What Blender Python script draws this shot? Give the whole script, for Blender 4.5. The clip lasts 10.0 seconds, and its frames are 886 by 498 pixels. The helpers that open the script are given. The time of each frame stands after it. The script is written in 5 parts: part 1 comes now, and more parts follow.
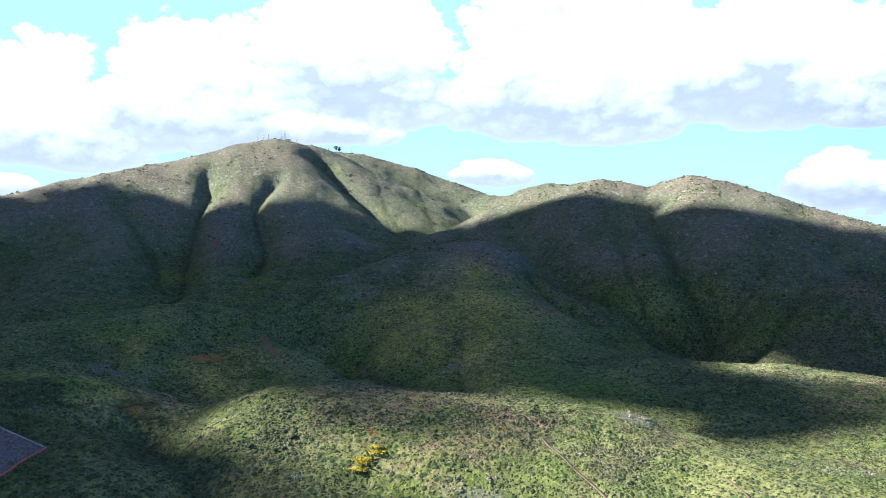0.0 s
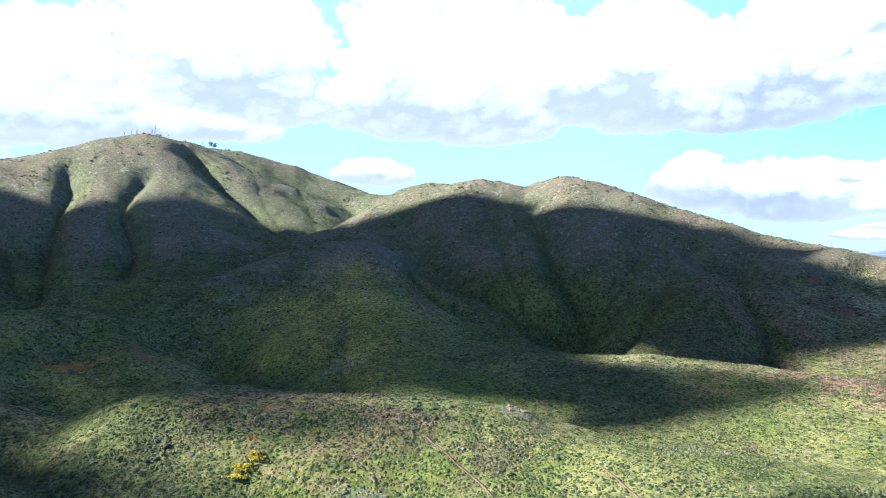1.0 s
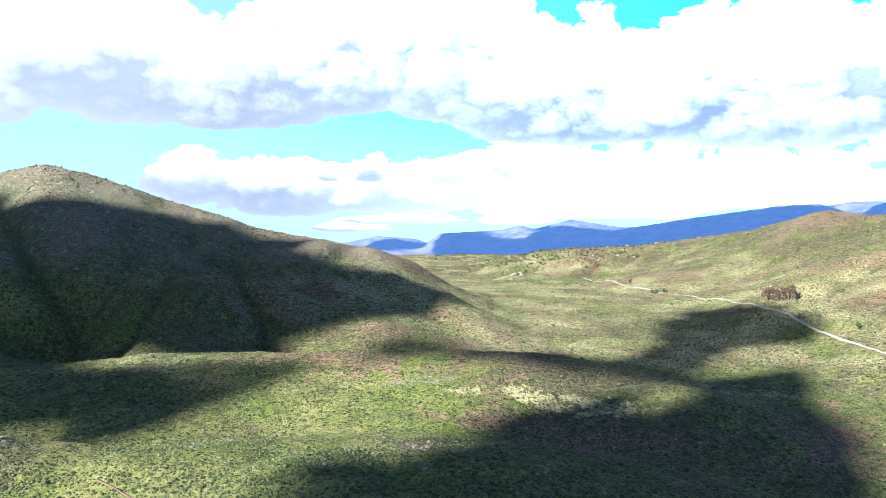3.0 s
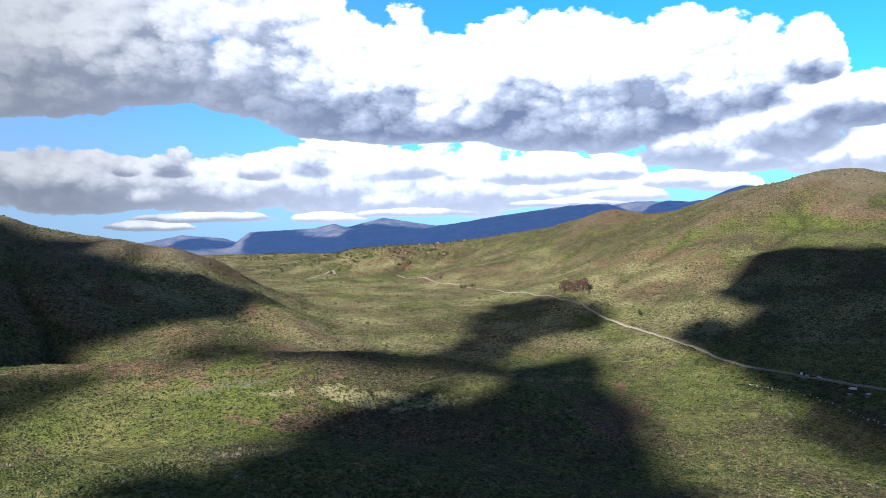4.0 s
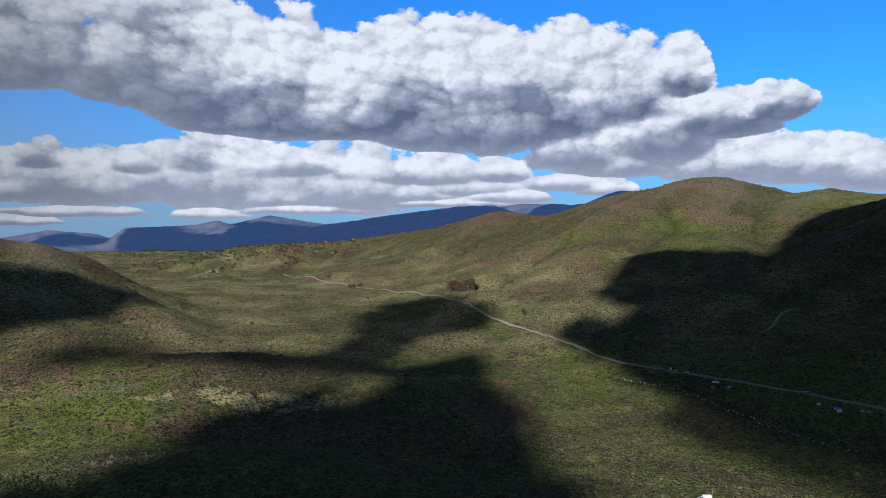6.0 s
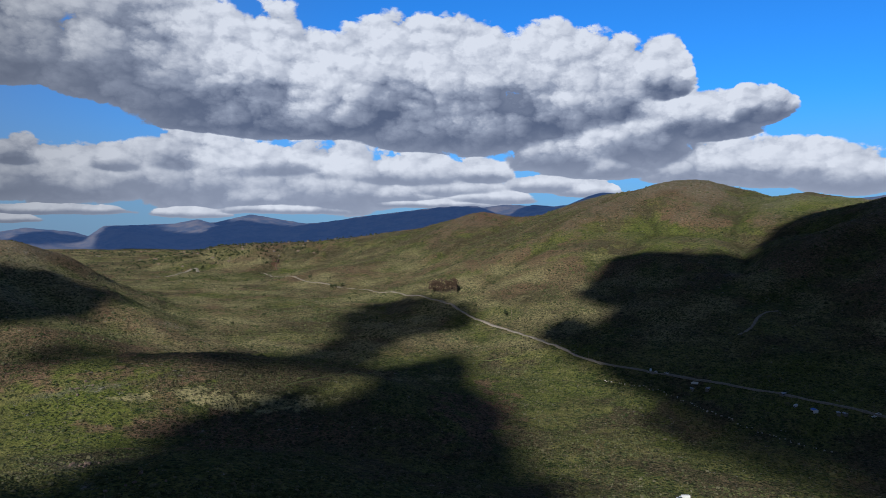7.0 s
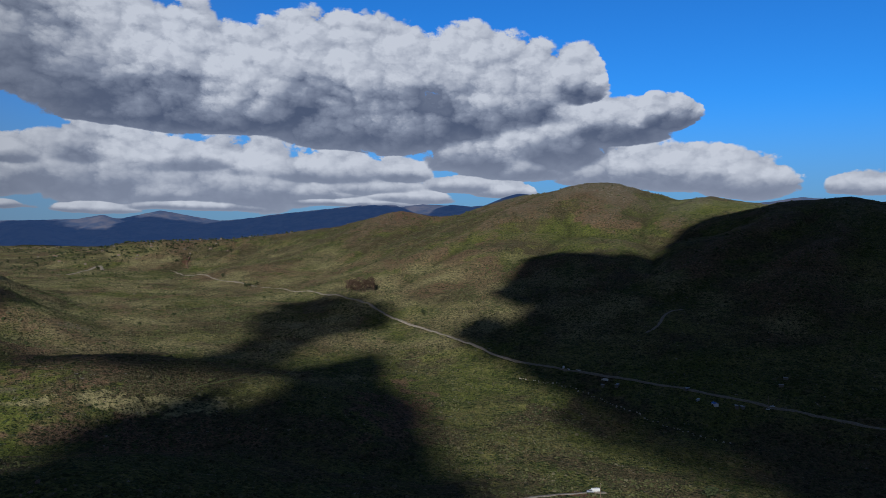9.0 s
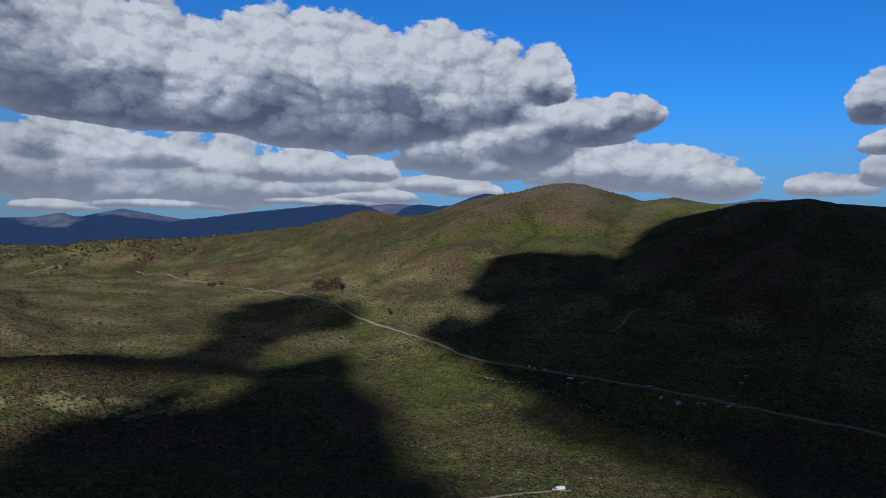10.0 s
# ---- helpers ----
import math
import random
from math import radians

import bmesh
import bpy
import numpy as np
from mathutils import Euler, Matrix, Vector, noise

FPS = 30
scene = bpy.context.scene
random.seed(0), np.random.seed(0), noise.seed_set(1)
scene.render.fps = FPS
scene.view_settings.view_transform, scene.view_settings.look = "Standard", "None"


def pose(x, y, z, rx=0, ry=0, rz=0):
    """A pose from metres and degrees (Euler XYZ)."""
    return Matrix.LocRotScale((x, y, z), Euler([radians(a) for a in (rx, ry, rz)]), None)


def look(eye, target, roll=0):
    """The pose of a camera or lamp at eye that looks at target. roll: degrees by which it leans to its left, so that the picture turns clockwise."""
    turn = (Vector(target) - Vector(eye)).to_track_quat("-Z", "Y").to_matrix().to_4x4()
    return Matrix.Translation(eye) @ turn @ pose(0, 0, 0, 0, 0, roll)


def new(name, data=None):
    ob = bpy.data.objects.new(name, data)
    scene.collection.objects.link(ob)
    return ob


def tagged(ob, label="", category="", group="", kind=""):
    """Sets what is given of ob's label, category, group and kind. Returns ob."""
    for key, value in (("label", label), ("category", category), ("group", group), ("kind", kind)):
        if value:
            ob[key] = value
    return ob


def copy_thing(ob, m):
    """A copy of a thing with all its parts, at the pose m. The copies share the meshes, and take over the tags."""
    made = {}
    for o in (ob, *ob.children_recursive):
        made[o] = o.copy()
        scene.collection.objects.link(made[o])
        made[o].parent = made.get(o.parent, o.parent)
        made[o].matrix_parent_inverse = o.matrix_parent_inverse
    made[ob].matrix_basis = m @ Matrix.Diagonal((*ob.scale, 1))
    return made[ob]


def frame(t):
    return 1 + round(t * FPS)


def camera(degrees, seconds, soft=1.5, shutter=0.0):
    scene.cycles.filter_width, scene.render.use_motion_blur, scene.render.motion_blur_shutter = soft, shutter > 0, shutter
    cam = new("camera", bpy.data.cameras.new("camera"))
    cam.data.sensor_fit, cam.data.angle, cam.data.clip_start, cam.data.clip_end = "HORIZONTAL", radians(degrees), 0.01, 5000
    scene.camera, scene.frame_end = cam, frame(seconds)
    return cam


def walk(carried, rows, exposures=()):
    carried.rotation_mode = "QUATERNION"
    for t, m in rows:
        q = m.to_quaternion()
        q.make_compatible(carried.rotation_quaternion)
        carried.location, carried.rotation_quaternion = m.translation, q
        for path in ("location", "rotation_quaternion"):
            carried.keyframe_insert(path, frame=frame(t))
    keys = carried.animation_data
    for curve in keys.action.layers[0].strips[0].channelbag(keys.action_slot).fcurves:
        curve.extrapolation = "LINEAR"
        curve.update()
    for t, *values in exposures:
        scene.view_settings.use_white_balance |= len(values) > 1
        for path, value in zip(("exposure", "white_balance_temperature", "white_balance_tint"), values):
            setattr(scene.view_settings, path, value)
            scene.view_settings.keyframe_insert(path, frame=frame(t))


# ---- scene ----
cam = camera(63.05, 10.0, soft=0.48)
EYE = Vector((0.0, 0.0, 175.0))


def aim(heading, pitch, roll):
    """Pose of the hovering camera: compass heading from +y, pitch above the horizon and roll, in degrees."""
    h, p = radians(heading), radians(pitch)
    way = Vector((math.sin(h) * math.cos(p), math.cos(h) * math.cos(p), math.sin(p)))
    return look(EYE, EYE + way * 100, -roll)


PATH = [
    (0, 0.05, -0.62, -1.06),
    (0.5, 3.31, -0.58, -0.94),
    (1, 9.37, -0.55, -0.74),
    (1.5, 17.04, -0.53, -0.43),
    (2, 28.24, -0.62, -0.04),
    (2.5, 38.93, -0.76, 0.27),
    (3, 47.68, -0.93, 0.51),
    (3.2, 50.97, -1.03, 0.82),
    (4.3, 66.03, -1.31, 0.85),
    (4.5, 68.16, -1.37, 0.90),
    (5, 70.63, -1.38, 0.72),
    (5.5, 70.97, -1.34, 0.38),
    (5.7, 71.01, -1.36, 0.26),
    (6.8, 72.12, -1.31, -0.46),
    (7, 72.61, -1.32, -0.34),
    (7.5, 74.33, -1.32, -0.52),
    (8, 76.48, -1.32, -0.66),
    (8.5, 78.03, -1.34, -0.76),
    (9, 79.11, -1.31, -0.93),
    (9.5, 80.38, -1.31, -1.02),
    (10, 81.73, -1.29, -1.15),
]
walk(cam, [(t, aim(h, p, r)) for t, h, p, r in PATH],
     [(0.0, 2.5, 5400, 7), (2.0, 2.58, 5450, 7), (3.2, 2.3, 5500, 8), (4.3, 1.0, 5950, 11), (5.0, 0.65, 5900, 11),
      (6.8, 0.24, 5850, 11), (8.5, -0.08, 5800, 11), (10.0, -0.2, 5800, 11)])

# ---- light ----
SUN_HEADING, SUN_HEIGHT = -86.0, 30.0
sun_way = Vector((math.sin(radians(SUN_HEADING)) * math.cos(radians(SUN_HEIGHT)),
                  math.cos(radians(SUN_HEADING)) * math.cos(radians(SUN_HEIGHT)), math.sin(radians(SUN_HEIGHT))))
sun = new("sun", bpy.data.lights.new("sun", "SUN"))
sun.data.energy, sun.data.angle, sun.data.color = 5.0, radians(0.53), (1.0, 0.93, 0.80)
sun.matrix_world = look((0, 0, 3000), Vector((0, 0, 3000)) - sun_way)


class Nodes:
    """Short-hand for building node trees."""

    def __init__(self, tree):
        self.tree = tree
        tree.nodes.clear()

    def add(self, kind, **settings):
        node = self.tree.nodes.new(kind)
        for key, value in settings.items():
            setattr(node, key, value)
        return node

    def put(self, socket, value):
        if hasattr(value, "is_output"):
            self.tree.links.new(value, socket)
        else:
            socket.default_value = value

    def math(self, op, a, b=0.0, c=0.0, clamp=False):
        node = self.add("ShaderNodeMath", operation=op, use_clamp=clamp)
        for socket, value in zip(node.inputs, (a, b, c)):
            self.put(socket, value)
        return node.outputs[0]

    def step(self, value, low, high, to_low=0.0, to_high=1.0):
        node = self.add("ShaderNodeMapRange", interpolation_type="SMOOTHSTEP")
        for socket, v in zip(node.inputs, (value, low, high, to_low, to_high)):
            self.put(socket, v)
        return node.outputs[0]

    def mix(self, factor, a, b, blend="MIX"):
        node = self.add("ShaderNodeMix", data_type="RGBA", blend_type=blend)
        self.put(node.inputs[0], factor)
        self.put(node.inputs[6], a if hasattr(a, "is_output") else (*a, 1))
        self.put(node.inputs[7], b if hasattr(b, "is_output") else (*b, 1))
        return node.outputs[2]

    def noise(self, vector, scale, detail=4.0, rough=0.55, lac=2.0, distortion=0.0):
        node = self.add("ShaderNodeTexNoise")
        self.put(node.inputs["Vector"], vector)
        for key, v in (("Scale", scale), ("Detail", detail), ("Roughness", rough), ("Lacunarity", lac), ("Distortion", distortion)):
            self.put(node.inputs[key], v)
        return node.outputs[0]

    def cells(self, vector, scale, feature="F1", flat=False):
        node = self.add("ShaderNodeTexVoronoi", feature=feature, voronoi_dimensions="2D" if flat else "3D")
        self.put(node.inputs["Vector"], vector)
        self.put(node.inputs["Scale"], scale)
        return node.outputs

    def shift(self, vector, offset):
        node = self.add("ShaderNodeVectorMath", operation="ADD")
        self.put(node.inputs[0], vector)
        self.put(node.inputs[1], offset)
        return node.outputs[0]

    def scaled(self, vector, scale):
        node = self.add("ShaderNodeVectorMath", operation="MULTIPLY")
        self.put(node.inputs[0], vector)
        self.put(node.inputs[1], scale)
        return node.outputs[0]


# Heaps of cumulus that make up the sky: heading, height of the base, half width, rise above the base and sag below it, in degrees.
HEAPS_EAST = [
    (40.0, 11.0, 6.3, 11.5, 1.3), (50.1, 10.4, 5.9, 12.3, 1.6), (58.3, 8.6, 4.7, 7.8, 1.5), (64.4, 8.7, 4.4, 6.3, 1.4), (69.7, 8.4, 5.3, 8.2, 1.5),
    (75.0, 8.1, 5.3, 9.0, 2.0), (81.6, 8.4, 4.7, 7.8, 1.7), (85.8, 9.2, 4.2, 5.5, 1.5), (89.3, 10.6, 2.3, 4.0, 0.9), (60.8, 8.1, 11.6, 3.3, 1.0),
    (73.7, 7.5, 8.8, 3.9, 1.4), (82.9, 5.5, 5.1, 3.6, 1.0), (87.5, 6.4, 5.3, 4.4, 1.7), (92.3, 7.8, 4.2, 2.7, 1.1), (95.7, 8.7, 2.7, 2.0, 0.9),
    (93.4, 4.2, 5.3, 3.1, 0.7), (98.2, 4.0, 5.3, 3.0, 0.7), (101.9, 3.4, 3.6, 2.8, 0.7), (84.6, 4.7, 4.6, 1.8, 0.6), (54.1, 9.5, 5.3, 5.3, 1.7),
]
HEAPS_HIGH = [
    (112.7, 8.5, 2.0, 2.8, 0.7), (113.2, 6.3, 1.7, 1.3, 0.5), (112.7, 4.2, 1.6, 1.5, 0.5), (109.8, 3.3, 3.1, 1.5, 0.3), (115.4, 4.8, 2.5, 5.5, 1.1),
]
HEAPS_HORIZON = [
    (42.1, 4.7, 2.3, 2.1, 0.5), (38.7, 4.7, 1.3, 1.4, 0.4), (48.1, 4.7, 2.7, 1.7, 0.6), (52.8, 4.9, 3.8, 2.6, 0.7), (56.5, 4.5, 3.4, 2.1, 0.7),
    (60.4, 4.8, 3.7, 1.7, 0.7), (63.8, 4.4, 3.3, 1.6, 0.6), (67.4, 4.2, 3.6, 1.3, 0.6), (71.4, 4.1, 3.8, 2.2, 0.7), (75.4, 4.3, 2.7, 1.6, 0.6),
    (73.2, 3.2, 5.3, 1.4, 0.4), (81.1, 3.5, 3.7, 1.2, 0.4), (83.9, 3.1, 2.5, 1.2, 0.3),
]
HEAPS_ROWS = [
    (40.2, 2.6, 2.7, 1.3, 0.3), (45.8, 2.5, 4.2, 1.7, 0.4), (53.4, 2.7, 2.7, 1.3, 0.3), (57.5, 2.3, 4.2, 1.6, 0.4), (63.4, 2.7, 4.2, 1.4, 0.4),
    (68.5, 2.7, 4.2, 1.2, 0.4), (76.1, 2.5, 3.8, 1.0, 0.3), (44.3, 1.3, 5.4, 0.6, 0.2), (53.3, 1.2, 3.1, 0.7, 0.2), (60.7, 1.5, 6.1, 0.7, 0.2),
    (71.4, 2.1, 6.2, 0.6, 0.2), (40.1, 0.7, 3.2, 0.6, 0.2),
]
HEAPS_MIDDLE = [
    (11.6, 9.3, 7.0, 11.4, 1.7), (19.5, 11.1, 5.6, 8.6, 1.6), (32.6, 10.3, 7.0, 7.9, 1.9), (39.7, 11.0, 4.9, 6.9, 1.3), (49.0, 11.4, 4.3, 6.2, 1.3),
    (59.0, 8.8, 7.9, 7.6, 1.2), (67.5, 9.4, 4.8, 7.1, 1.7), (28.6, 4.2, 3.0, 2.8, 1.8), (35.2, 3.5, 6.2, 2.9, 1.8), (44.1, 3.1, 6.6, 3.1, 1.3),
    (54.1, 3.3, 7.5, 3.8, 1.7), (63.9, 2.9, 6.6, 4.4, 1.6),
]
HEAPS_NORTH = [
    (-28.5, 5.7, 6.6, 7.6, 1.4), (-36.5, 6.1, 5.2, 8.3, 1.8), (-19.2, 8.1, 8.7, 7.8, 1.9), (-7.5, 10.3, 8.3, 12.5, 1.9), (-10.0, 7.8, 6.5, 3.2, 0.6),
    (7.2, 9.7, 7.4, 11.8, 1.7), (15.0, 9.8, 3.8, 6.7, 1.5), (24.5, 10.2, 7.0, 10.7, 1.8), (30.5, 9.0, 3.0, 5.4, 0.8), (3.8, 5.1, 3.3, 1.5, 0.8),
    (28.5, 4.3, 3.8, 2.5, 1.4), (-31.5, 3.0, 2.3, 1.3, 0.5),
]


def cloudy_sky():
    world = bpy.data.worlds.new("sky")
    scene.world = world
    world.use_nodes = True
    world.cycles.sampling_method, world.cycles.sample_map_resolution = "MANUAL", 512
    n = Nodes(world.node_tree)
    way = n.add("ShaderNodeTexCoord").outputs["Generated"]
    split = n.add("ShaderNodeSeparateXYZ")
    n.put(split.inputs[0], way)
    x, y, z = split.outputs
    heading = n.math("MULTIPLY", n.math("ARCTAN2", x, y), 180 / math.pi)
    lift = n.math("MULTIPLY", n.math("ARCSINE", z), 180 / math.pi)
    # billows get smaller towards the horizon
    fine = n.step(lift, 0.5, 14.0, 2.2, 1.0)
    flat = n.add("ShaderNodeCombineXYZ")
    n.put(flat.inputs[0], heading)
    n.put(flat.inputs[1], n.math("MULTIPLY", lift, 1.5))
    spot = n.scaled(flat.outputs[0], (1.0, 1.0, 1.0))

    high = n.step(lift, 1.5, 9.0, 0.35, 1.0)

    def billow(place):
        """Rounded heads with creases between them, in four sizes, ragged by fine noise."""
        wave = n.add("ShaderNodeTexNoise", noise_dimensions="2D")
        n.put(wave.inputs["Vector"], place)
        for key, value in (("Scale", 0.55), ("Detail", 5.0), ("Roughness", 0.62)):
            n.put(wave.inputs[key], value)
        bent = n.add("ShaderNodeVectorMath", operation="MULTIPLY_ADD")
        n.put(bent.inputs[0], wave.outputs["Color"])
        n.put(bent.inputs[1], (1.5, 1.5, 0.0))
        n.put(bent.inputs[2], place)
        total = n.math("MULTIPLY", n.math("SUBTRACT", wave.outputs[0], 0.5), 0.45)
        for scale, amount in ((0.18, 0.80), (0.40, 0.55), (0.95, 0.22), (2.1, 0.10)):
            near = n.cells(n.shift(bent.outputs[0], (11.0 * scale, 5.0, 0.0)), scale, flat=True)[0]
            dome = n.math("MULTIPLY", n.math("SUBTRACT", 0.24, n.math("MULTIPLY", near, near)), amount)
            total = n.math("ADD", total, n.math("MULTIPLY", dome, high) if scale < 0.4 else dome)
        return total

    warp_u = n.math("MULTIPLY", n.math("SUBTRACT", n.noise(spot, 0.30, 4, 0.6), 0.5), 2.0)
    warp_v = n.math("MULTIPLY", n.math("SUBTRACT", n.noise(n.shift(spot, (31.0, 7.0, 3.0)), 0.30, 4, 0.6), 0.5), 0.9)
    u, v = n.math("ADD", heading, warp_u), n.math("ADD", lift, n.math("DIVIDE", warp_v, fine))

    shape = bpy.data.node_groups.new("heaps", "ShaderNodeTree")
    shape.interface.new_socket("Place", in_out="INPUT", socket_type="NodeSocketVector")
    shape.interface.new_socket("Field", in_out="OUTPUT", socket_type="NodeSocketFloat")
    shape.interface.new_socket("Stand", in_out="OUTPUT", socket_type="NodeSocketFloat")
    g = Nodes(shape)
    place, pile = g.add("NodeGroupInput").outputs[0], (1e-9, 0.0, 0.0)
    for k, (a, e, wide, rise, deep) in enumerate(HEAPS_EAST + HEAPS_HIGH + HEAPS_HORIZON + HEAPS_ROWS + HEAPS_MIDDLE + HEAPS_NORTH):
        if k % 12 == 11:
            # worked out in lots, one after the other
            lot = g.add("ShaderNodeVectorMath", operation="MULTIPLY_ADD")
            g.put(lot.inputs[0], pile)
            g.put(lot.inputs[1], (0.0, 0.0, 0.0))
            g.put(lot.inputs[2], place)
            place = lot.outputs[0]
        p = g.add("ShaderNodeVectorMath", operation="MULTIPLY_ADD")
        g.put(p.inputs[0], place)
        g.put(p.inputs[1], (1 / wide, 1 / rise, -1 / deep))
        g.put(p.inputs[2], (-a / wide, -e / rise, e / deep))
        q = g.add("ShaderNodeVectorMath", operation="MAXIMUM")
        g.put(q.inputs[0], p.outputs[0])
        g.put(q.inputs[1], (-1000.0, 0.0, 0.0))
        d = g.add("ShaderNodeVectorMath", operation="DOT_PRODUCT")
        g.put(d.inputs[0], q.outputs[0])
        g.put(d.inputs[1], q.outputs[0])
        # the pile gathers how much of each heap is here, and how high the place stands between its base and top
        share = g.math("POWER", 0.0012, d.outputs["Value"])
        rank = g.add("ShaderNodeVectorMath", operation="MULTIPLY_ADD")
        g.put(rank.inputs[0], p.outputs[0])
        g.put(rank.inputs[1], (0.0, 1.0, 0.0))
        g.put(rank.inputs[2], (1.0, 0.0, 0.0))
        total = g.add("ShaderNodeVectorMath", operation="MULTIPLY_ADD")
        g.put(total.inputs[0], rank.outputs[0])
        g.put(total.inputs[1], share)
        g.put(total.inputs[2], pile)
        pile = total.outputs[0]
    heap = g.add("ShaderNodeSeparateXYZ")
    g.put(heap.inputs[0], pile)
    ends = g.add("NodeGroupOutput")
    g.put(ends.inputs[0], g.math("ADD", 1.06, g.math("MULTIPLY", g.math("LOGARITHM", heap.outputs[0], math.e), 1 / 6.7)))
    g.put(ends.inputs[1], g.math("DIVIDE", heap.outputs[1], heap.outputs[0]))

    def heaps(u, v):
        place = n.add("ShaderNodeCombineXYZ")
        for socket, value in zip(place.inputs, (u, v, v)):
            n.put(socket, value)
        node = n.add("ShaderNodeGroup", node_tree=shape)
        n.put(node.inputs[0], place.outputs[0])
        return node.outputs

    def bounded(value):
        return n.math("MAXIMUM", value, -1.2)

    here, there = billow(spot), billow(n.shift(spot, (-0.45, 0.75, 0.0)))
    field, stand = heaps(u, v)
    field = bounded(field)
    # away from the heaps the cloud deck goes on at random
    deck = n.math("SUBTRACT", n.math("MULTIPLY", n.noise(spot, 0.035, 3, 0.5), 5.0), 2.45)
    seen = n.math("MULTIPLY", n.step(heading, -48, -34), n.math("MULTIPLY", n.step(heading, 128, 116), n.step(lift, 26, 20)))
    field = n.math("ADD", n.math("MULTIPLY", field, seen), n.math("MULTIPLY", deck, n.math("SUBTRACT", 1.0, seen)))
    dense = n.math("ADD", field, n.math("MULTIPLY", here, 0.85))
    alpha = n.step(dense, 0.0, 0.17)
    stand = n.math("ADD", stand, n.math("MULTIPLY", here, 0.30))
    slope = n.step(stand, -0.06, 0.46, 0.05, 0.86)
    lumps = n.math("MULTIPLY", n.math("SUBTRACT", here, there), n.step(stand, 0.0, 0.6, 0.22, 0.68))
    light = n.math("ADD", n.math("ADD", slope, lumps), n.math("MULTIPLY", here, 0.30), clamp=True)
    light = n.math("MULTIPLY", light, n.math("ADD", seen, n.math("MULTIPLY", n.math("SUBTRACT", 1.0, seen), 0.03)))
    thin = n.math("MULTIPLY", n.step(dense, 0.9, 0.0), seen)
    light = n.math("MAXIMUM", light, n.math("MULTIPLY", thin, 0.22))
    floor = n.math("MULTIPLY", seen, n.math("MAXIMUM", n.step(lift, 9.0, 3.0, 0.0, 0.40), n.step(heading, 62.0, 22.0, 0.0, 0.55)))
    light = n.math("ADD", floor, n.math("MULTIPLY", n.math("SUBTRACT", 1.0, floor), light))
    tone = n.add("ShaderNodeValToRGB")
    tone.color_ramp.elements[0].color = (0.086, 0.108, 0.165, 1)
    tone.color_ramp.elements[1].color = (0.64, 0.645, 0.66, 1)
    middle = tone.color_ramp.elements.new(0.5)
    middle.color = (0.270, 0.295, 0.355, 1)
    n.put(tone.inputs[0], light)
    sky = n.add("ShaderNodeTexSky", sky_type="NISHITA", sun_disc=False, sun_elevation=radians(SUN_HEIGHT),
                sun_rotation=radians(SUN_HEADING), air_density=1.0, dust_density=0.3, ozone_density=3.0)
    blue = n.mix(1.0, sky.outputs[0], (0.019, 0.065, 0.118), "MULTIPLY")
    low = n.step(lift, 11.0, 1.0)
    haze = n.mix(n.math("MULTIPLY", low, 0.72), blue, (0.19, 0.28, 0.41))
    # the sky to the north is paler and its clouds are lit from the side
    north = n.math("MULTIPLY", n.step(heading, 60.0, 30.0), n.step(heading, -75.0, -45.0))
    haze = n.mix(n.math("MULTIPLY", n.step(heading, 72.0, 16.0), 0.80), haze, (0.142, 0.178, 0.225))
    heap = n.mix(north, tone.outputs[0], n.mix(1.0, tone.outputs[0], (0.42, 0.42, 0.42), "MULTIPLY"))
    # the sky deepens towards the zenith
    deep = n.step(lift, 20.0, 60.0, 1.0, 0.5)
    back = n.add("ShaderNodeBackground")
    n.put(back.inputs[0], n.mix(1.0, n.mix(alpha, haze, heap), deep, "MULTIPLY"))
    back.inputs[1].default_value = 1.0
    n.tree.links.new(back.outputs[0], n.add("ShaderNodeOutputWorld").inputs[0])


cloudy_sky()

# ---- materials ----
def material(name):
    m = bpy.data.materials.new(name)
    m.use_nodes = True
    n = Nodes(m.node_tree)
    bsdf = n.add("ShaderNodeBsdfPrincipled")
    n.put(n.add("ShaderNodeOutputMaterial").inputs[0], bsdf.outputs[0])
    bsdf.inputs["Roughness"].default_value = 0.9
    bsdf.inputs["Specular IOR Level"].default_value = 0.15
    return m, n, bsdf


def plain(name, colour, rough=0.8, metal=0.0, grain=6.0, amount=0.25):
    """A slightly uneven, weathered surface."""
    m, n, bsdf = material(name)
    spot = n.add("ShaderNodeTexCoord").outputs["Object"]
    blotch = n.noise(spot, grain, 5)
    dark = tuple(c * (1 - amount) for c in colour)
    light = tuple(min(1, c * (1 + amount)) for c in colour)
    n.put(bsdf.inputs["Base Color"], n.mix(n.step(blotch, 0.3, 0.7), dark, light))
    bsdf.inputs["Roughness"].default_value, bsdf.inputs["Metallic"].default_value = rough, metal
    return m


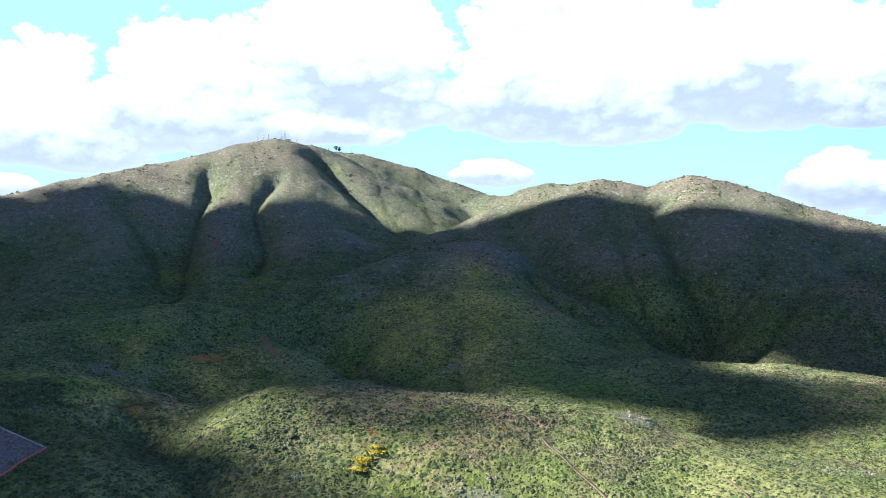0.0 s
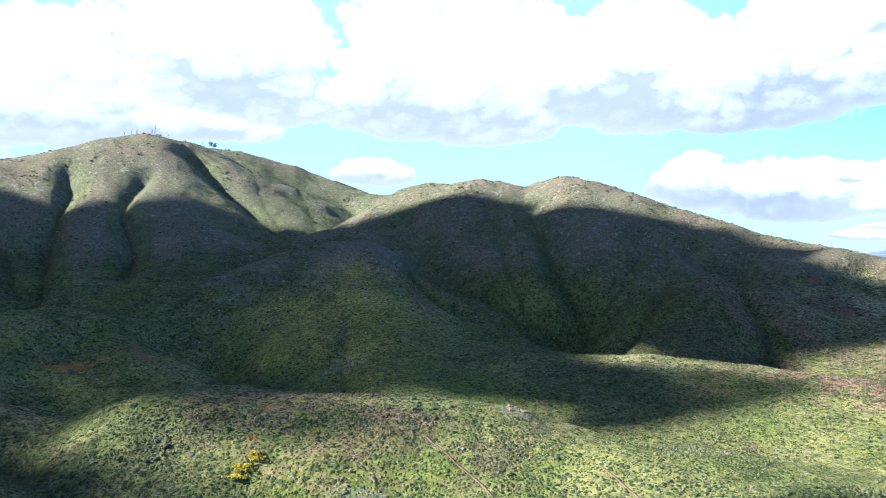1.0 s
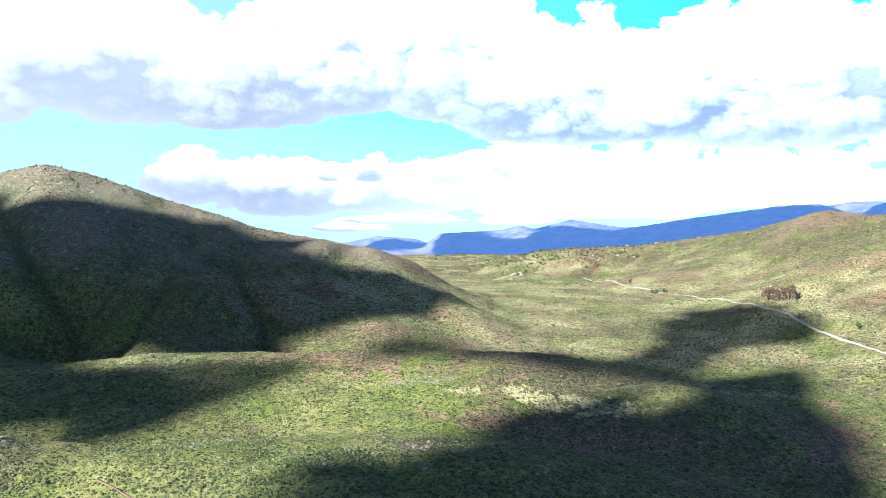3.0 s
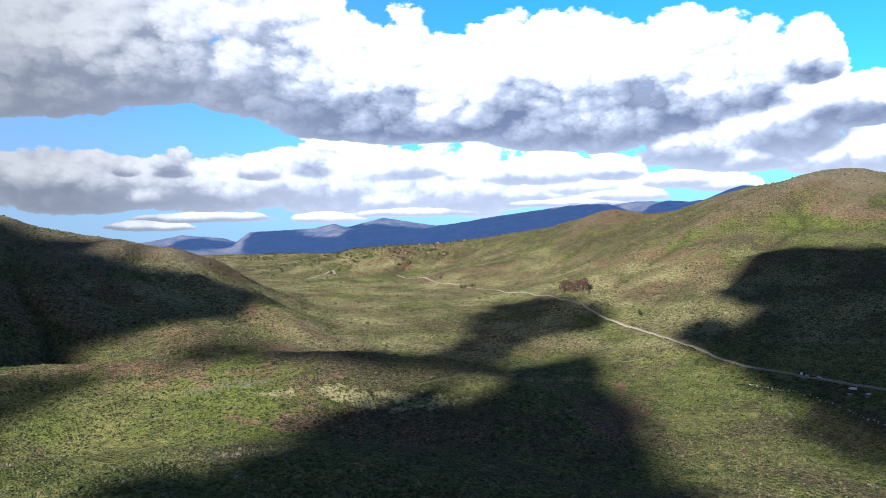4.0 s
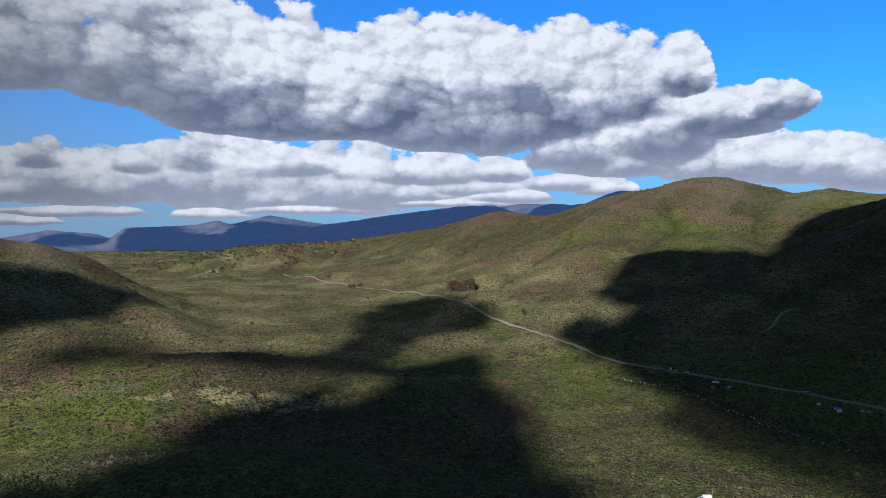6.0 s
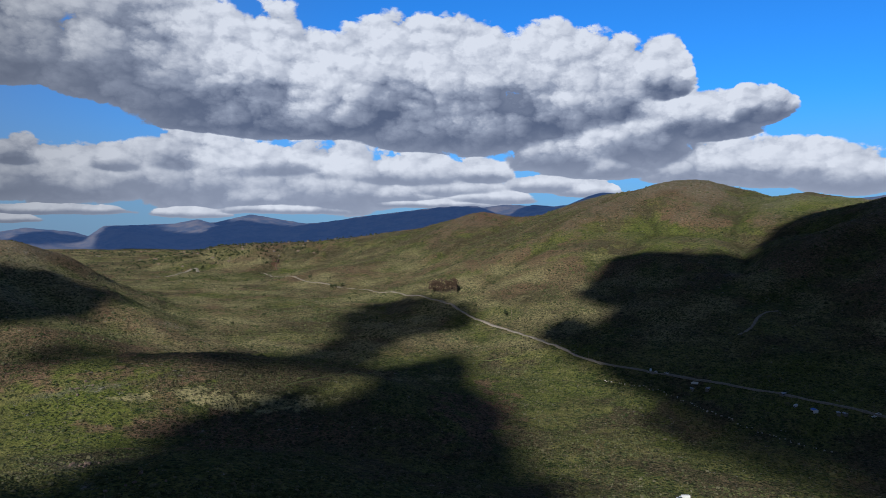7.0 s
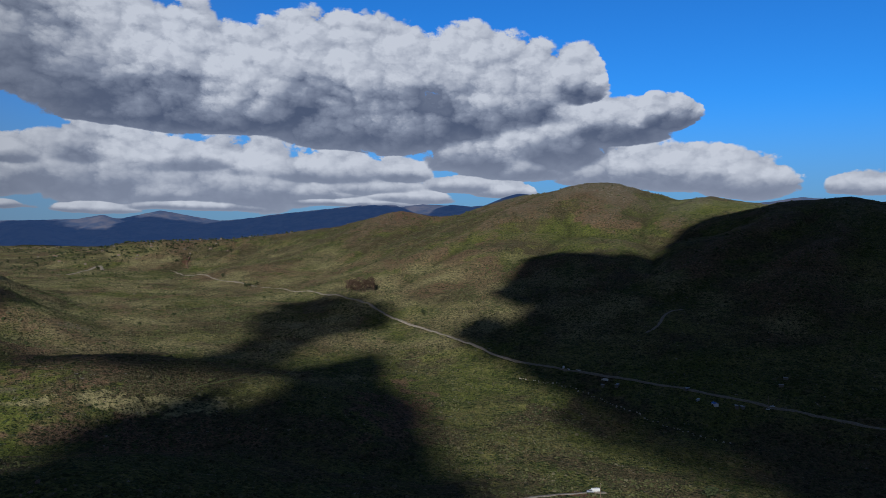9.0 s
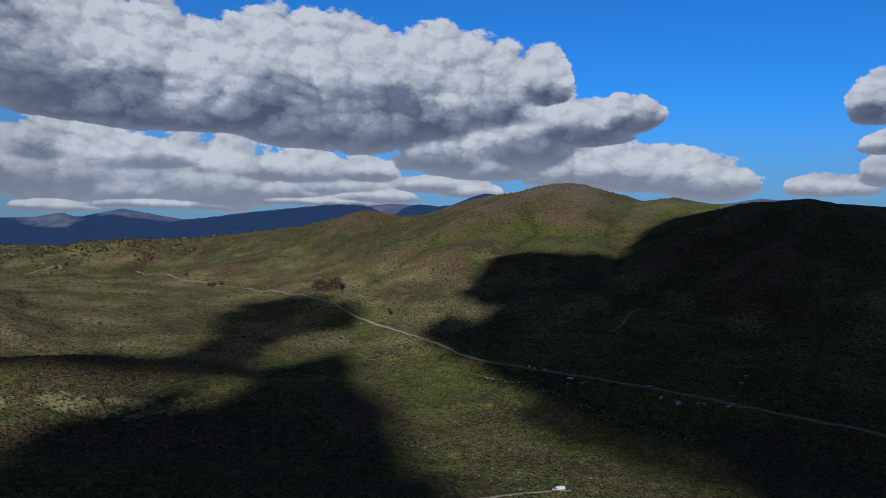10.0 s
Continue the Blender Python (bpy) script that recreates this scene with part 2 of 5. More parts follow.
def ground_material():
    """Grass and scrub over stony soil: round shrubs of many greens and browns on a grassy ground."""
    m, n, bsdf = material("chaparral")
    spot = n.add("ShaderNodeTexCoord").outputs["Object"]

    def parts(name):
        split = n.add("ShaderNodeSeparateColor")
        n.put(split.inputs[0], n.add("ShaderNodeAttribute", attribute_name=name).outputs["Color"])
        return split.outputs

    grass, dry, rock = parts("cover")
    pale, soil, bloom = parts("marks")
    fine = n.noise(spot, 0.6, 6, 0.7)
    mid = n.noise(spot, 0.07, 5, 0.6)
    broad = n.noise(spot, 0.010, 4, 0.55)

    def push(value, amount):
        return n.step(n.math("ADD", value, n.math("MULTIPLY", n.math("SUBTRACT", n.math("ADD", fine, mid), 1.0), amount)), 0.2, 0.8)

    # the ground between the shrubs: meadows and thin stony scrub in a mosaic
    mosaic = n.noise(spot, 0.014, 8, 0.70, 2.0, 0.4)
    meadow = n.step(n.math("ADD", mosaic, n.math("MULTIPLY", grass, 0.14)), 0.52, 0.60)
    heath = n.step(n.math("SUBTRACT", n.noise(n.shift(spot, (410.0, 90.0, 0.0)), 0.0065, 7, 0.66), n.math("MULTIPLY", grass, 0.12)), 0.43, 0.52)
    east = n.add("ShaderNodeVectorMath", operation="DOT_PRODUCT")
    n.put(east.inputs[0], spot)
    n.put(east.inputs[1], (1.0, -1.0, 0.0))
    heath = n.math("MULTIPLY", heath, n.step(east.outputs["Value"], -700.0, -100.0, 0.25, 1.0))
    floor = n.mix(n.step(mid, 0.35, 0.65), (0.056, 0.067, 0.020), (0.112, 0.109, 0.038))
    lawn = n.mix(n.step(fine, 0.3, 0.7), (0.053, 0.072, 0.014), (0.118, 0.126, 0.032))
    lawn = n.mix(n.step(broad, 0.40, 0.62), lawn, (0.128, 0.124, 0.044))
    floor = n.mix(n.math("MULTIPLY", heath, 0.85), floor, n.mix(fine, (0.048, 0.038, 0.024), (0.112, 0.084, 0.052)))
    floor = n.mix(n.math("MAXIMUM", push(grass, 0.9), n.math("MULTIPLY", meadow, 0.58)), floor, lawn)
    floor = n.mix(push(dry, 0.9), floor, n.mix(fine, (0.072, 0.045, 0.030), (0.190, 0.128, 0.078)))
    floor = n.mix(push(pale, 0.6), floor, n.mix(fine, (0.160, 0.146, 0.070), (0.262, 0.232, 0.118)))

    # shrubs in two sizes
    def shrubs(scale, low, high, salt):
        cell = n.cells(n.shift(spot, (salt, 0.0, 0.0)), scale)
        tint = n.add("ShaderNodeSeparateColor")
        n.put(tint.inputs[0], cell[1])
        size = n.math("MULTIPLY_ADD", tint.outputs[0], high - low, low)
        ragged = n.math("MULTIPLY_ADD", n.math("SUBTRACT", fine, 0.5), 0.5, cell[0])
        dome = n.step(n.math("DIVIDE", ragged, size), 1.0, 0.45)
        return dome, tint.outputs[1], tint.outputs[2]

    thick = n.math("SUBTRACT", 1.0, n.math("MULTIPLY", n.math("MAXIMUM", n.math("MAXIMUM", push(grass, 0.5), pale), n.math("MULTIPLY", meadow, 0.9)), 0.50))
    dome_a, hue_a, keep_a = shrubs(0.30, 0.34, 0.66, 0.0)
    dome_b, hue_b, keep_b = shrubs(0.58, 0.36, 0.70, 57.0)
    dome_a = n.math("MULTIPLY", dome_a, n.step(keep_a, n.math("SUBTRACT", 0.95, thick), n.math("SUBTRACT", 1.05, thick)))
    dome_b = n.math("MULTIPLY", dome_b, n.step(keep_b, n.math("SUBTRACT", 0.85, thick), n.math("SUBTRACT", 0.95, thick)))

    def leaves(hue):
        green = n.mix(n.step(hue, 0.1, 0.7), (0.014, 0.027, 0.010), (0.037, 0.056, 0.020))
        green = n.mix(n.step(hue, 0.72, 0.95), green, (0.098, 0.090, 0.054))
        return n.mix(n.math("MAXIMUM", n.math("MULTIPLY", push(dry, 0.8), 0.45), n.math("MULTIPLY", heath, 0.35)), green, n.mix(hue, (0.020, 0.016, 0.010), (0.080, 0.060, 0.038)))

    colour = n.mix(n.math("MULTIPLY", dome_b, 0.85), floor, leaves(hue_b))
    colour = n.mix(n.math("MULTIPLY", dome_a, 0.9), colour, leaves(hue_a))
    thicket_a, hue_d, keep_d = shrubs(0.085, 0.20, 0.44, 211.0)
    thicket_a = n.math("MULTIPLY", thicket_a, n.step(keep_d, n.math("SUBTRACT", 1.0, n.math("MULTIPLY", thick, 0.45)), n.math("SUBTRACT", 1.08, n.math("MULTIPLY", thick, 0.45))))
    colour = n.mix(n.math("MULTIPLY", n.math("MULTIPLY", thicket_a, n.step(fine, 0.35, 0.55)), 0.8), colour, leaves(hue_d))
    clump, hue_c, keep_c = shrubs(0.15, 0.22, 0.50, 133.0)
    clump = n.math("MULTIPLY", clump, n.step(keep_c, n.math("SUBTRACT", 0.98, n.math("MULTIPLY", thick, 0.6)), n.math("SUBTRACT", 1.06, n.math("MULTIPLY", thick, 0.6))))
    colour = n.mix(n.math("MULTIPLY", clump, 0.88), colour, leaves(hue_c))
    speck = n.step(n.noise(n.shift(spot, (9.0, 70.0, 0.0)), 0.22, 5, 0.8), 0.32, 0.68)
    colour = n.mix(1.0, colour, n.mix(speck, (0.56, 0.58, 0.60), (1.52, 1.48, 1.42)), "MULTIPLY")
    small = n.step(n.math("ADD", n.noise(spot, 0.42, 5, 0.8), n.math("MULTIPLY", rock, 0.09)), 0.63, 0.70)
    large = n.step(n.math("ADD", n.noise(n.shift(spot, (77.0, 13.0, 5.0)), 0.13, 5, 0.75), n.math("MULTIPLY", rock, 0.10)), 0.66, 0.70)
    stones = n.math("MAXIMUM", small, large)
    colour = n.mix(n.math("MULTIPLY", stones, 0.85), colour, n.mix(mid, (0.198, 0.178, 0.158), (0.304, 0.277, 0.251)))
    colour = n.mix(n.math("MULTIPLY", push(rock, 0.8), 0.34), colour, n.mix(fine, (0.088, 0.088, 0.064), (0.265, 0.245, 0.180)))
    colour = n.mix(n.math("MULTIPLY", push(soil, 1.0), 0.8), colour, (0.15, 0.075, 0.05))
    colour = n.mix(n.math("MULTIPLY", push(bloom, 1.4), 0.6), colour, (0.20, 0.085, 0.025))
    # dark green for bushy plots, and in gully beds in place of crease shade
    brush_shade = n.add("ShaderNodeAttribute", attribute_name="marks").outputs["Alpha"]
    brush_shade_mix = n.step(n.math("ADD", brush_shade, n.math("MULTIPLY", n.math("SUBTRACT", n.math("ADD", fine, mid), 1.0), 1.9)), 0.25, 0.8)
    colour = n.mix(n.math("MULTIPLY", brush_shade_mix, 0.6), colour, n.mix(fine, (0.010, 0.016, 0.006), (0.030, 0.038, 0.014)))
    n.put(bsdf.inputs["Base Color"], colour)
    bump = n.add("ShaderNodeBump")
    bump.inputs["Strength"].default_value = 1.0
    bump.inputs["Distance"].default_value = 1.5
    tall = n.math("ADD", n.math("MAXIMUM", dome_a, n.math("MULTIPLY", dome_b, 0.6)), n.math("MULTIPLY", fine, 0.5))
    n.put(bump.inputs["Height"], n.math("ADD", tall, n.math("MULTIPLY", stones, 0.4)))
    n.put(bsdf.inputs["Normal"], bump.outputs[0])
    bsdf.inputs["Roughness"].default_value = 1.0
    bsdf.inputs["Specular IOR Level"].default_value = 0.05
    return m


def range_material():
    """Wooded mountains far off, with blue air haze painted into base colour and glow."""
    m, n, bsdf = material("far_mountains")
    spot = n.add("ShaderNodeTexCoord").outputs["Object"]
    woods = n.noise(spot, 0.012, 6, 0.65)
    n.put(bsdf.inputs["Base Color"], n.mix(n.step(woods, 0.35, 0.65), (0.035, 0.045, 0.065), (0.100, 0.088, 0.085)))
    # a faint blue glow stands in for the lit air before them
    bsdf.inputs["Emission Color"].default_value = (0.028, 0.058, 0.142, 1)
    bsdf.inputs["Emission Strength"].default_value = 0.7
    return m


CHAPARRAL = ground_material()
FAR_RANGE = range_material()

# ---- the land ----
# Each crest: slope of its near side, slope of its far side, rounding of the crest in m, height of its ribs in m, line of the crest.
RIDGES = {
    "tower": (0.56, 0.3, 60, 6, [(-948, 1162, 164), (-895, 1326, 216), (-862, 1407, 246), (-787, 1450, 266), (-705, 1492, 301), (-633, 1556, 325), (-548, 1609, 356), (-473, 1654, 387), (-399, 1694, 406), (-345, 1726, 399)]),
    "tower_back": (0.55, 0.3, 50, 4, [(-401, 1857, 416), (-330, 1871, 405), (-215, 1888, 397), (-81, 1878, 365), (22, 1850, 326), (117, 1796, 291), (186, 1690, 280)]),
    "tower_rib": (0.6, 0.6, 10, 0, [(-355, 1708, 401), (-260, 1619, 331), (-159, 1512, 269), (-88, 1427, 220), (-39, 1319, 171)]),
    "tower_spur": (0.42, 0.42, 50, 8, [(-407, 1650, 380), (-293, 1471, 281), (-229, 1310, 199), (-220, 1159, 132)]),
    "tower_spur_west": (0.42, 0.42, 40, 8, [(-596, 1571, 330), (-432, 1437, 259), (-382, 1274, 175), (-383, 1084, 106)]),
    "tower_spur_far": (0.4, 0.4, 40, 8, [(-729, 1469, 287), (-596, 1376, 247), (-552, 1210, 162), (-529, 1021, 91)]),
    "middle": (0.7, 0.35, 26, 7, [(17, 1330, 198), (88, 1337, 239), (148, 1352, 276), (195, 1346, 286), (232, 1320, 282), (275, 1281, 289), (329, 1258, 282), (357, 1250, 276), (381, 1233, 283), (412, 1212, 294), (450, 1188, 283)]),
    "middle_east": (0.52, 0.35, 36, 14, [(450, 1188, 283), (505, 1143, 261), (568, 1091, 233), (628, 1034, 209), (661, 1002, 191), (730, 940, 174), (719, 923, 173), (775, 890, 161), (748, 847, 138), (767, 761, 109), (763, 677, 78), (744, 606, 49)]),
    "spur_a": (0.5, 0.5, 34, 8, [(266, 1283, 285), (187, 1185, 185), (175, 1076, 134), (191, 982, 92)]),
    "spur_b": (0.5, 0.5, 34, 8, [(419, 1204, 288), (438, 1063, 206), (461, 954, 163), (458, 889, 133)]),
    "spur_c": (0.42, 0.42, 25, 3, [(505, 863, 142), (445, 850, 121), (386, 835, 100), (332, 815, 78), (282, 791, 62)]),
    "spur_d": (0.36, 0.4, 40, 5, [(660, 905, 151), (650, 812, 117), (634, 721, 89), (604, 667, 71)]),
    "mid_hill": (0.4, 0.62, 30, 4, [(-257, 863, 81), (-202, 918, 105), (-138, 970, 131), (-65, 1008, 151), (-2, 1040, 166), (47, 1059, 178), (95, 1036, 166), (135, 971, 130), (190, 900, 95), (237, 816, 70), (258, 747, 61)]),
    "mid_hill_spur": (0.3, 0.3, 60, 3, [(47, 1049, 174), (50, 929, 123), (56, 798, 87), (54, 688, 61)]),
    "left_mid": (0.3, 0.55, 30, 3, [(-463, 603, 80), (-417, 683, 86), (-367, 744, 91), (-310, 791, 99), (-275, 815, 100), (-222, 810, 94), (-181, 769, 74), (-124, 719, 53)]),
    "left_low": (0.33, 0.5, 40, 2, [(-326, 405, 101), (-260, 427, 92), (-232, 437, 89), (-209, 432, 82), (-182, 417, 75), (-149, 398, 68)]),
    "near_hill": (0.3, 0.55, 36, 3, [(-118, 351, 56), (-123, 381, 69), (-119, 413, 75), (-104, 443, 81), (-79, 463, 83), (-32, 469, 78), (8, 470, 76), (66, 465, 74), (113, 446, 69), (140, 422, 62), (163, 398, 56), (185, 377, 54)]),
    "near_hill_east": (0.22, 0.3, 45, 2, [(185, 377, 54), (217, 365, 55), (248, 345, 53), (240, 313, 60), (279, 308, 52), (293, 280, 52), (290, 253, 50), (311, 251, 52), (350, 121, 33)]),
    "low_ridge": (0.2, 0.4, 30, 3, [(215, 739, 64), (268, 711, 64), (308, 689, 63), (309, 678, 67), (349, 664, 63), (383, 633, 62), (433, 594, 60), (490, 541, 57), (535, 482, 62), (541, 482, 61), (591, 411, 58), (622, 352, 50), (624, 317, 41), (607, 259, 37)]),
    "right_far": (0.26, 0.2, 60, 10, [(1909, 1283, 134), (2036, 1070, 144), (2067, 888, 164), (2083, 708, 190), (2083, 533, 235), (2072, 448, 218), (2051, 348, 224), (2009, 208, 264), (1958, 80, 288), (1920, -11, 309), (1898, -83, 308), (1898, -83, 307), (1873, -167, 273), (1835, -232, 262), (1777, -289, 269), (1711, -366, 253), (1644, -434, 238)]),
    "right_dark": (0.34, 0.3, 50, 10, [(1554, -141, 161), (1498, -256, 215), (1434, -368, 242), (1376, -459, 249), (1327, -507, 234), (1287, -551, 215), (1183, -650, 168)]),
    "right_hump": (0.26, 0.22, 50, 5, [(1287, 336, 76), (1378, 248, 111), (1424, 132, 138), (1400, 21, 139), (1325, -111, 106), (1224, -256, 108), (1073, -413, 117)]),
    "redhill_spur": (0.2, 0.2, 50, 5, [(2085, 523, 231), (1852, 610, 157), (1627, 646, 110)]),
    "peak_spur": (0.3, 0.3, 50, 5, [(1899, -54, 305), (1720, -38, 210), (1580, 12, 158)]),
    "peak_spur_west": (0.3, 0.3, 50, 5, [(1985, 141, 282), (1791, 182, 194), (1586, 210, 141)]),
    "valley": (0, 0, 0, 0, [(752, -494, -72), (696, -304, -1), (776, -194, 3), (860, -23, 16), (915, 97, 19), (1084, 282, 44), (1262, 478, 58), (1396, 674, 64), (1597, 1030, 70), (2221, 1536, 89), (2841, 2044, 95)]),
    "range_a": (0.3, 0.2, 60, 0, [(2739, 3315, 146), (2908, 3168, 186), (3065, 3016, 167), (3116, 2963, 145), (3169, 2906, 199), (3303, 2754, 208), (3394, 2640, 214), (3474, 2534, 240), (3536, 2447, 210)]),
    "range_b": (0.3, 0.2, 40, 0, [(3692, 2572, 227), (3803, 2405, 277), (3873, 2291, 256), (3949, 2158, 230), (4022, 2019, 214)]),
    "range_c": (0.3, 0.2, 40, 0, [(2545, 2955, 144), (2659, 2853, 163), (2772, 2744, 126), (2958, 2542, 203), (3083, 2388, 164), (3207, 2219, 201), (3344, 2007, 202), (3485, 1750, 226), (3557, 1599, 254), (3645, 1388, 284), (3722, 1166, 314), (3771, 994, 318), (3814, 816, 253), (3843, 666, 195)]),
    "range_d": (0.3, 0.2, 40, 0, [(4107, 880, 301), (4132, 752, 337), (4154, 622, 327), (3965, 531, 327), (3885, 337, 390), (3897, 156, 372), (3900, -25, 344)]),
    "range_e": (0.3, 0.2, 30, 0, [(4448, 1172, 330), (4490, 999, 352), (4529, 806, 346)]),
    "range_f": (0.3, 0.2, 40, 0, [(3504, -824, 338), (3469, -963, 359), (3436, -1074, 349), (3176, -1213, 325), (3034, -1298, 311), (2768, -1607, 288)]),
}

# Gullies: depth, half width, line on the map.
GULLIES = {
    "notch": (34, 40, [(348, 1231), (328, 1114), (325, 995), (333, 929), (334, 886), (311, 853)]),
    "tower_west": (26, 22, [(-508, 1534), (-466, 1445), (-463, 1369), (-445, 1271), (-400, 1108), (-382, 1014)]),
    "tower_mid": (20, 17, [(-331, 1512), (-354, 1429), (-358, 1371), (-308, 1256), (-300, 1173)]),
    "back_a": (3, 20, [(-205, 1806), (-117, 1468), (-76, 1394)]),
    "back_b": (3, 18, [(-84, 1789), (-21, 1433), (7, 1316)]),
    "rib_side": (24, 26, [(-308, 1657), (-217, 1541), (-139, 1453), (-92, 1400)]),
    "tower_far": (20, 30, [(-664, 1406), (-568, 1312), (-500, 1245), (-422, 1097)]),
    "fork": (15, 32, [(-215, 804), (-169, 773), (-115, 776), (-43, 700), (11, 624)]),
    "dark_gully": (18, 30, [(-214, 456), (-167, 412), (-132, 376), (-119, 352), (-111, 326)]),
    "face_a": (10, 18, [(28, 819), (23, 708), (16, 620)]),
    "face_b": (9, 18, [(-60, 846), (-85, 776), (-99, 705)]),
    "east_a": (18, 22, [(588, 972), (513, 818), (506, 767), (472, 708)]),
    "east_b": (15, 20, [(487, 967), (420, 851), (364, 800), (315, 786)]),
    "mid_a": (14, 20, [(165, 1197), (119, 995), (148, 905), (191, 871)]),
    "mid_b": (12, 18, [(278, 1163), (258, 1005), (268, 929), (298, 887)]),
    "mid_c": (12, 18, [(486, 1007), (419, 927), (367, 902)]),
    "mid_valley": (30, 42, [(120, 1110), (165, 1050), (214, 985), (258, 915), (290, 850), (302, 790)]),
    "behind_hump": (24, 55, [(1560, 200), (1540, 70), (1515, -40), (1450, -150), (1360, -270)]),
    "right_a": (16, 34, [(1773, -158), (1509, -119), (1310, -129), (1190, -104)]),
    "right_b": (12, 30, [(1737, 56), (1555, 25), (1344, 73)]),
    "right_c": (10, 30, [(1586, 224), (1429, 235), (1322, 281), (1203, 305)]),
}

def hashed(ix, iy, seed):
    v = (ix * 374761393 + iy * 668265263 + seed * 1274126177) & 0xFFFFFFFF
    v = ((v ^ (v >> 13)) * 1274126177) & 0xFFFFFFFF
    return ((v ^ (v >> 16)) & 0xFFFF) / 65535.0


def value_noise(x, y, seed=0):
    """Smooth noise in -1..1 at unit spacing."""
    ix, iy = np.floor(x).astype(np.int64), np.floor(y).astype(np.int64)
    fx, fy = x - ix, y - iy
    fx, fy = fx * fx * fx * (fx * (fx * 6 - 15) + 10), fy * fy * fy * (fy * (fy * 6 - 15) + 10)
    a, b = hashed(ix, iy, seed), hashed(ix + 1, iy, seed)
    c, d = hashed(ix, iy + 1, seed), hashed(ix + 1, iy + 1, seed)
    return 2 * (a + (b - a) * fx + (c - a) * fy + (a - b - c + d) * fx * fy) - 1


def fbm(x, y, octaves=4, seed=0, gain=0.5):
    total, size = 0.0, 1.0
    for k in range(octaves):
        total = total + size * value_noise(x + 17.3 * k, y - 9.1 * k, seed + k)
        x, y, size = x * 2.03, y * 2.03, size * gain
    return total


def along(line, x, y, blur=0.12):
    """For each place: the distance to a polyline, and, blended where the line bends round the place, the height of the line there,
    how far along it is, and its distance from the viewpoint."""
    runs, parts = 0.0, []
    for (ax, ay, az), (bx, by, bz) in zip(line[:-1], line[1:]):
        dx, dy = bx - ax, by - ay
        size = math.hypot(dx, dy)
        if size < 1:
            continue
        f = np.clip(((x - ax) * dx + (y - ay) * dy) / (size * size), 0, 1)
        d = np.hypot(x - ax - f * dx, y - ay - f * dy)
        parts.append((d, az + f * (bz - az), runs + f * size, f, (ax, ay, dx, dy)))
        runs += size
    best = parts[0][0]
    for p in parts[1:]:
        best = np.minimum(best, p[0])
    scale = 1.0 / (blur * best + 4.0)
    weight, high, run, reach = 0.0, 0.0, 0.0, 0.0
    for d, z, at, f, (ax, ay, dx, dy) in parts:
        w = np.exp((best - d) * scale)
        weight, high, run = weight + w, high + w * z, run + w * at
        reach = reach + w * np.hypot(ax + f * dx, ay + f * dy)
    return best, high / weight, run / weight, reach / weight


def height(x, y):
    """Height of the land, bare of plants, worked out in handy lots."""
    x, y = np.asarray(x, float), np.asarray(y, float)
    a, b = x.ravel(), y.ravel()
    lots = [land(a[k:k + 12000], b[k:k + 12000]) for k in range(0, len(a), 12000)]
    return np.concatenate(lots).reshape(x.shape)


def land(x, y):
    warp_a = 8 * fbm(x / 90, y / 90, 3, 5)
    warp_b = 22 * fbm(x / 110, y / 110, 3, 9)
    far = np.hypot(x, y)
    d, z, _, _ = along(RIDGES["valley"][4], x, y, 0.3)
    base = z - 6 + 0.010 * np.minimum(d, 1500) + 2.5 * fbm(x / 160, y / 160, 4, 31)
    soft = 4.0
    total = np.exp(np.clip(base / soft, -40, 200))
    for k, (name, (near_slope, far_slope, rounding, rib, line)) in enumerate(RIDGES.items()):
        if name == "valley":
            continue
        spread = (max(p[2] for p in line) + 40) / min(near_slope, far_slope)
        inside = ((x > min(p[0] for p in line) - spread) & (x < max(p[0] for p in line) + spread)
                  & (y > min(p[1] for p in line) - spread) & (y < max(p[1] for p in line) + spread))
        if not inside.any():
            continue
        px, py = x[inside], y[inside]
        d0, z, run, reach = along(line, px, py)
        blend = np.clip(d0 / 120, 0, 1)
        d = np.maximum(d0 + warp_a[inside] * blend, 0)
        side = np.clip((reach - far[inside]) / np.maximum(d0, 1.0), -1, 1)
        slope = far_slope + (near_slope - far_slope) * (0.5 + 0.5 * side)
        top = z - slope * (np.sqrt(d * d + rounding * rounding) - rounding)
        if rib:
            at = run + warp_b[inside] * blend
            wave = value_noise(at / 120, d / 700 + 0.5, 40 + k)
            cut = (1 - np.abs(wave)) ** 4
            grow = np.clip(d0 / 150, 0, 1) * np.exp(-np.maximum(d - 450, 0) / 300)
            top = top + rib * grow * (0.55 * fbm(at / 80, d / 300, 3, 60 + k) - 1.3 * cut + 0.3)
        total[inside] += np.exp(np.clip(top / soft, -40, 200))
    h = soft * np.log(total)
    for depth, width, line in GULLIES.values():
        spread = 4 * width + 40
        inside = ((x > min(p[0] for p in line) - spread) & (x < max(p[0] for p in line) + spread)
                  & (y > min(p[1] for p in line) - spread) & (y < max(p[1] for p in line) + spread))
        if not inside.any():
            continue
        d, _, run, _ = along([(px, py, 0) for px, py in line], x[inside] + 0.4 * warp_a[inside], y[inside] + 0.4 * warp_b[inside])
        h[inside] -= depth * np.exp(-np.abs(d / width) ** 1.3) * np.clip(run / 50, 0, 1)
    rough = np.clip((far - 150) / 300, 0, 1)
    return h + rough * (1.3 * fbm(x / 38, y / 38, 3, 71) + 0.5 * fbm(x / 9, y / 9, 2, 81))


def spans(*parts):
    out = []
    for a, b, count in parts:
        out += list(np.linspace(a, b, count, endpoint=False))
    return np.array(out)


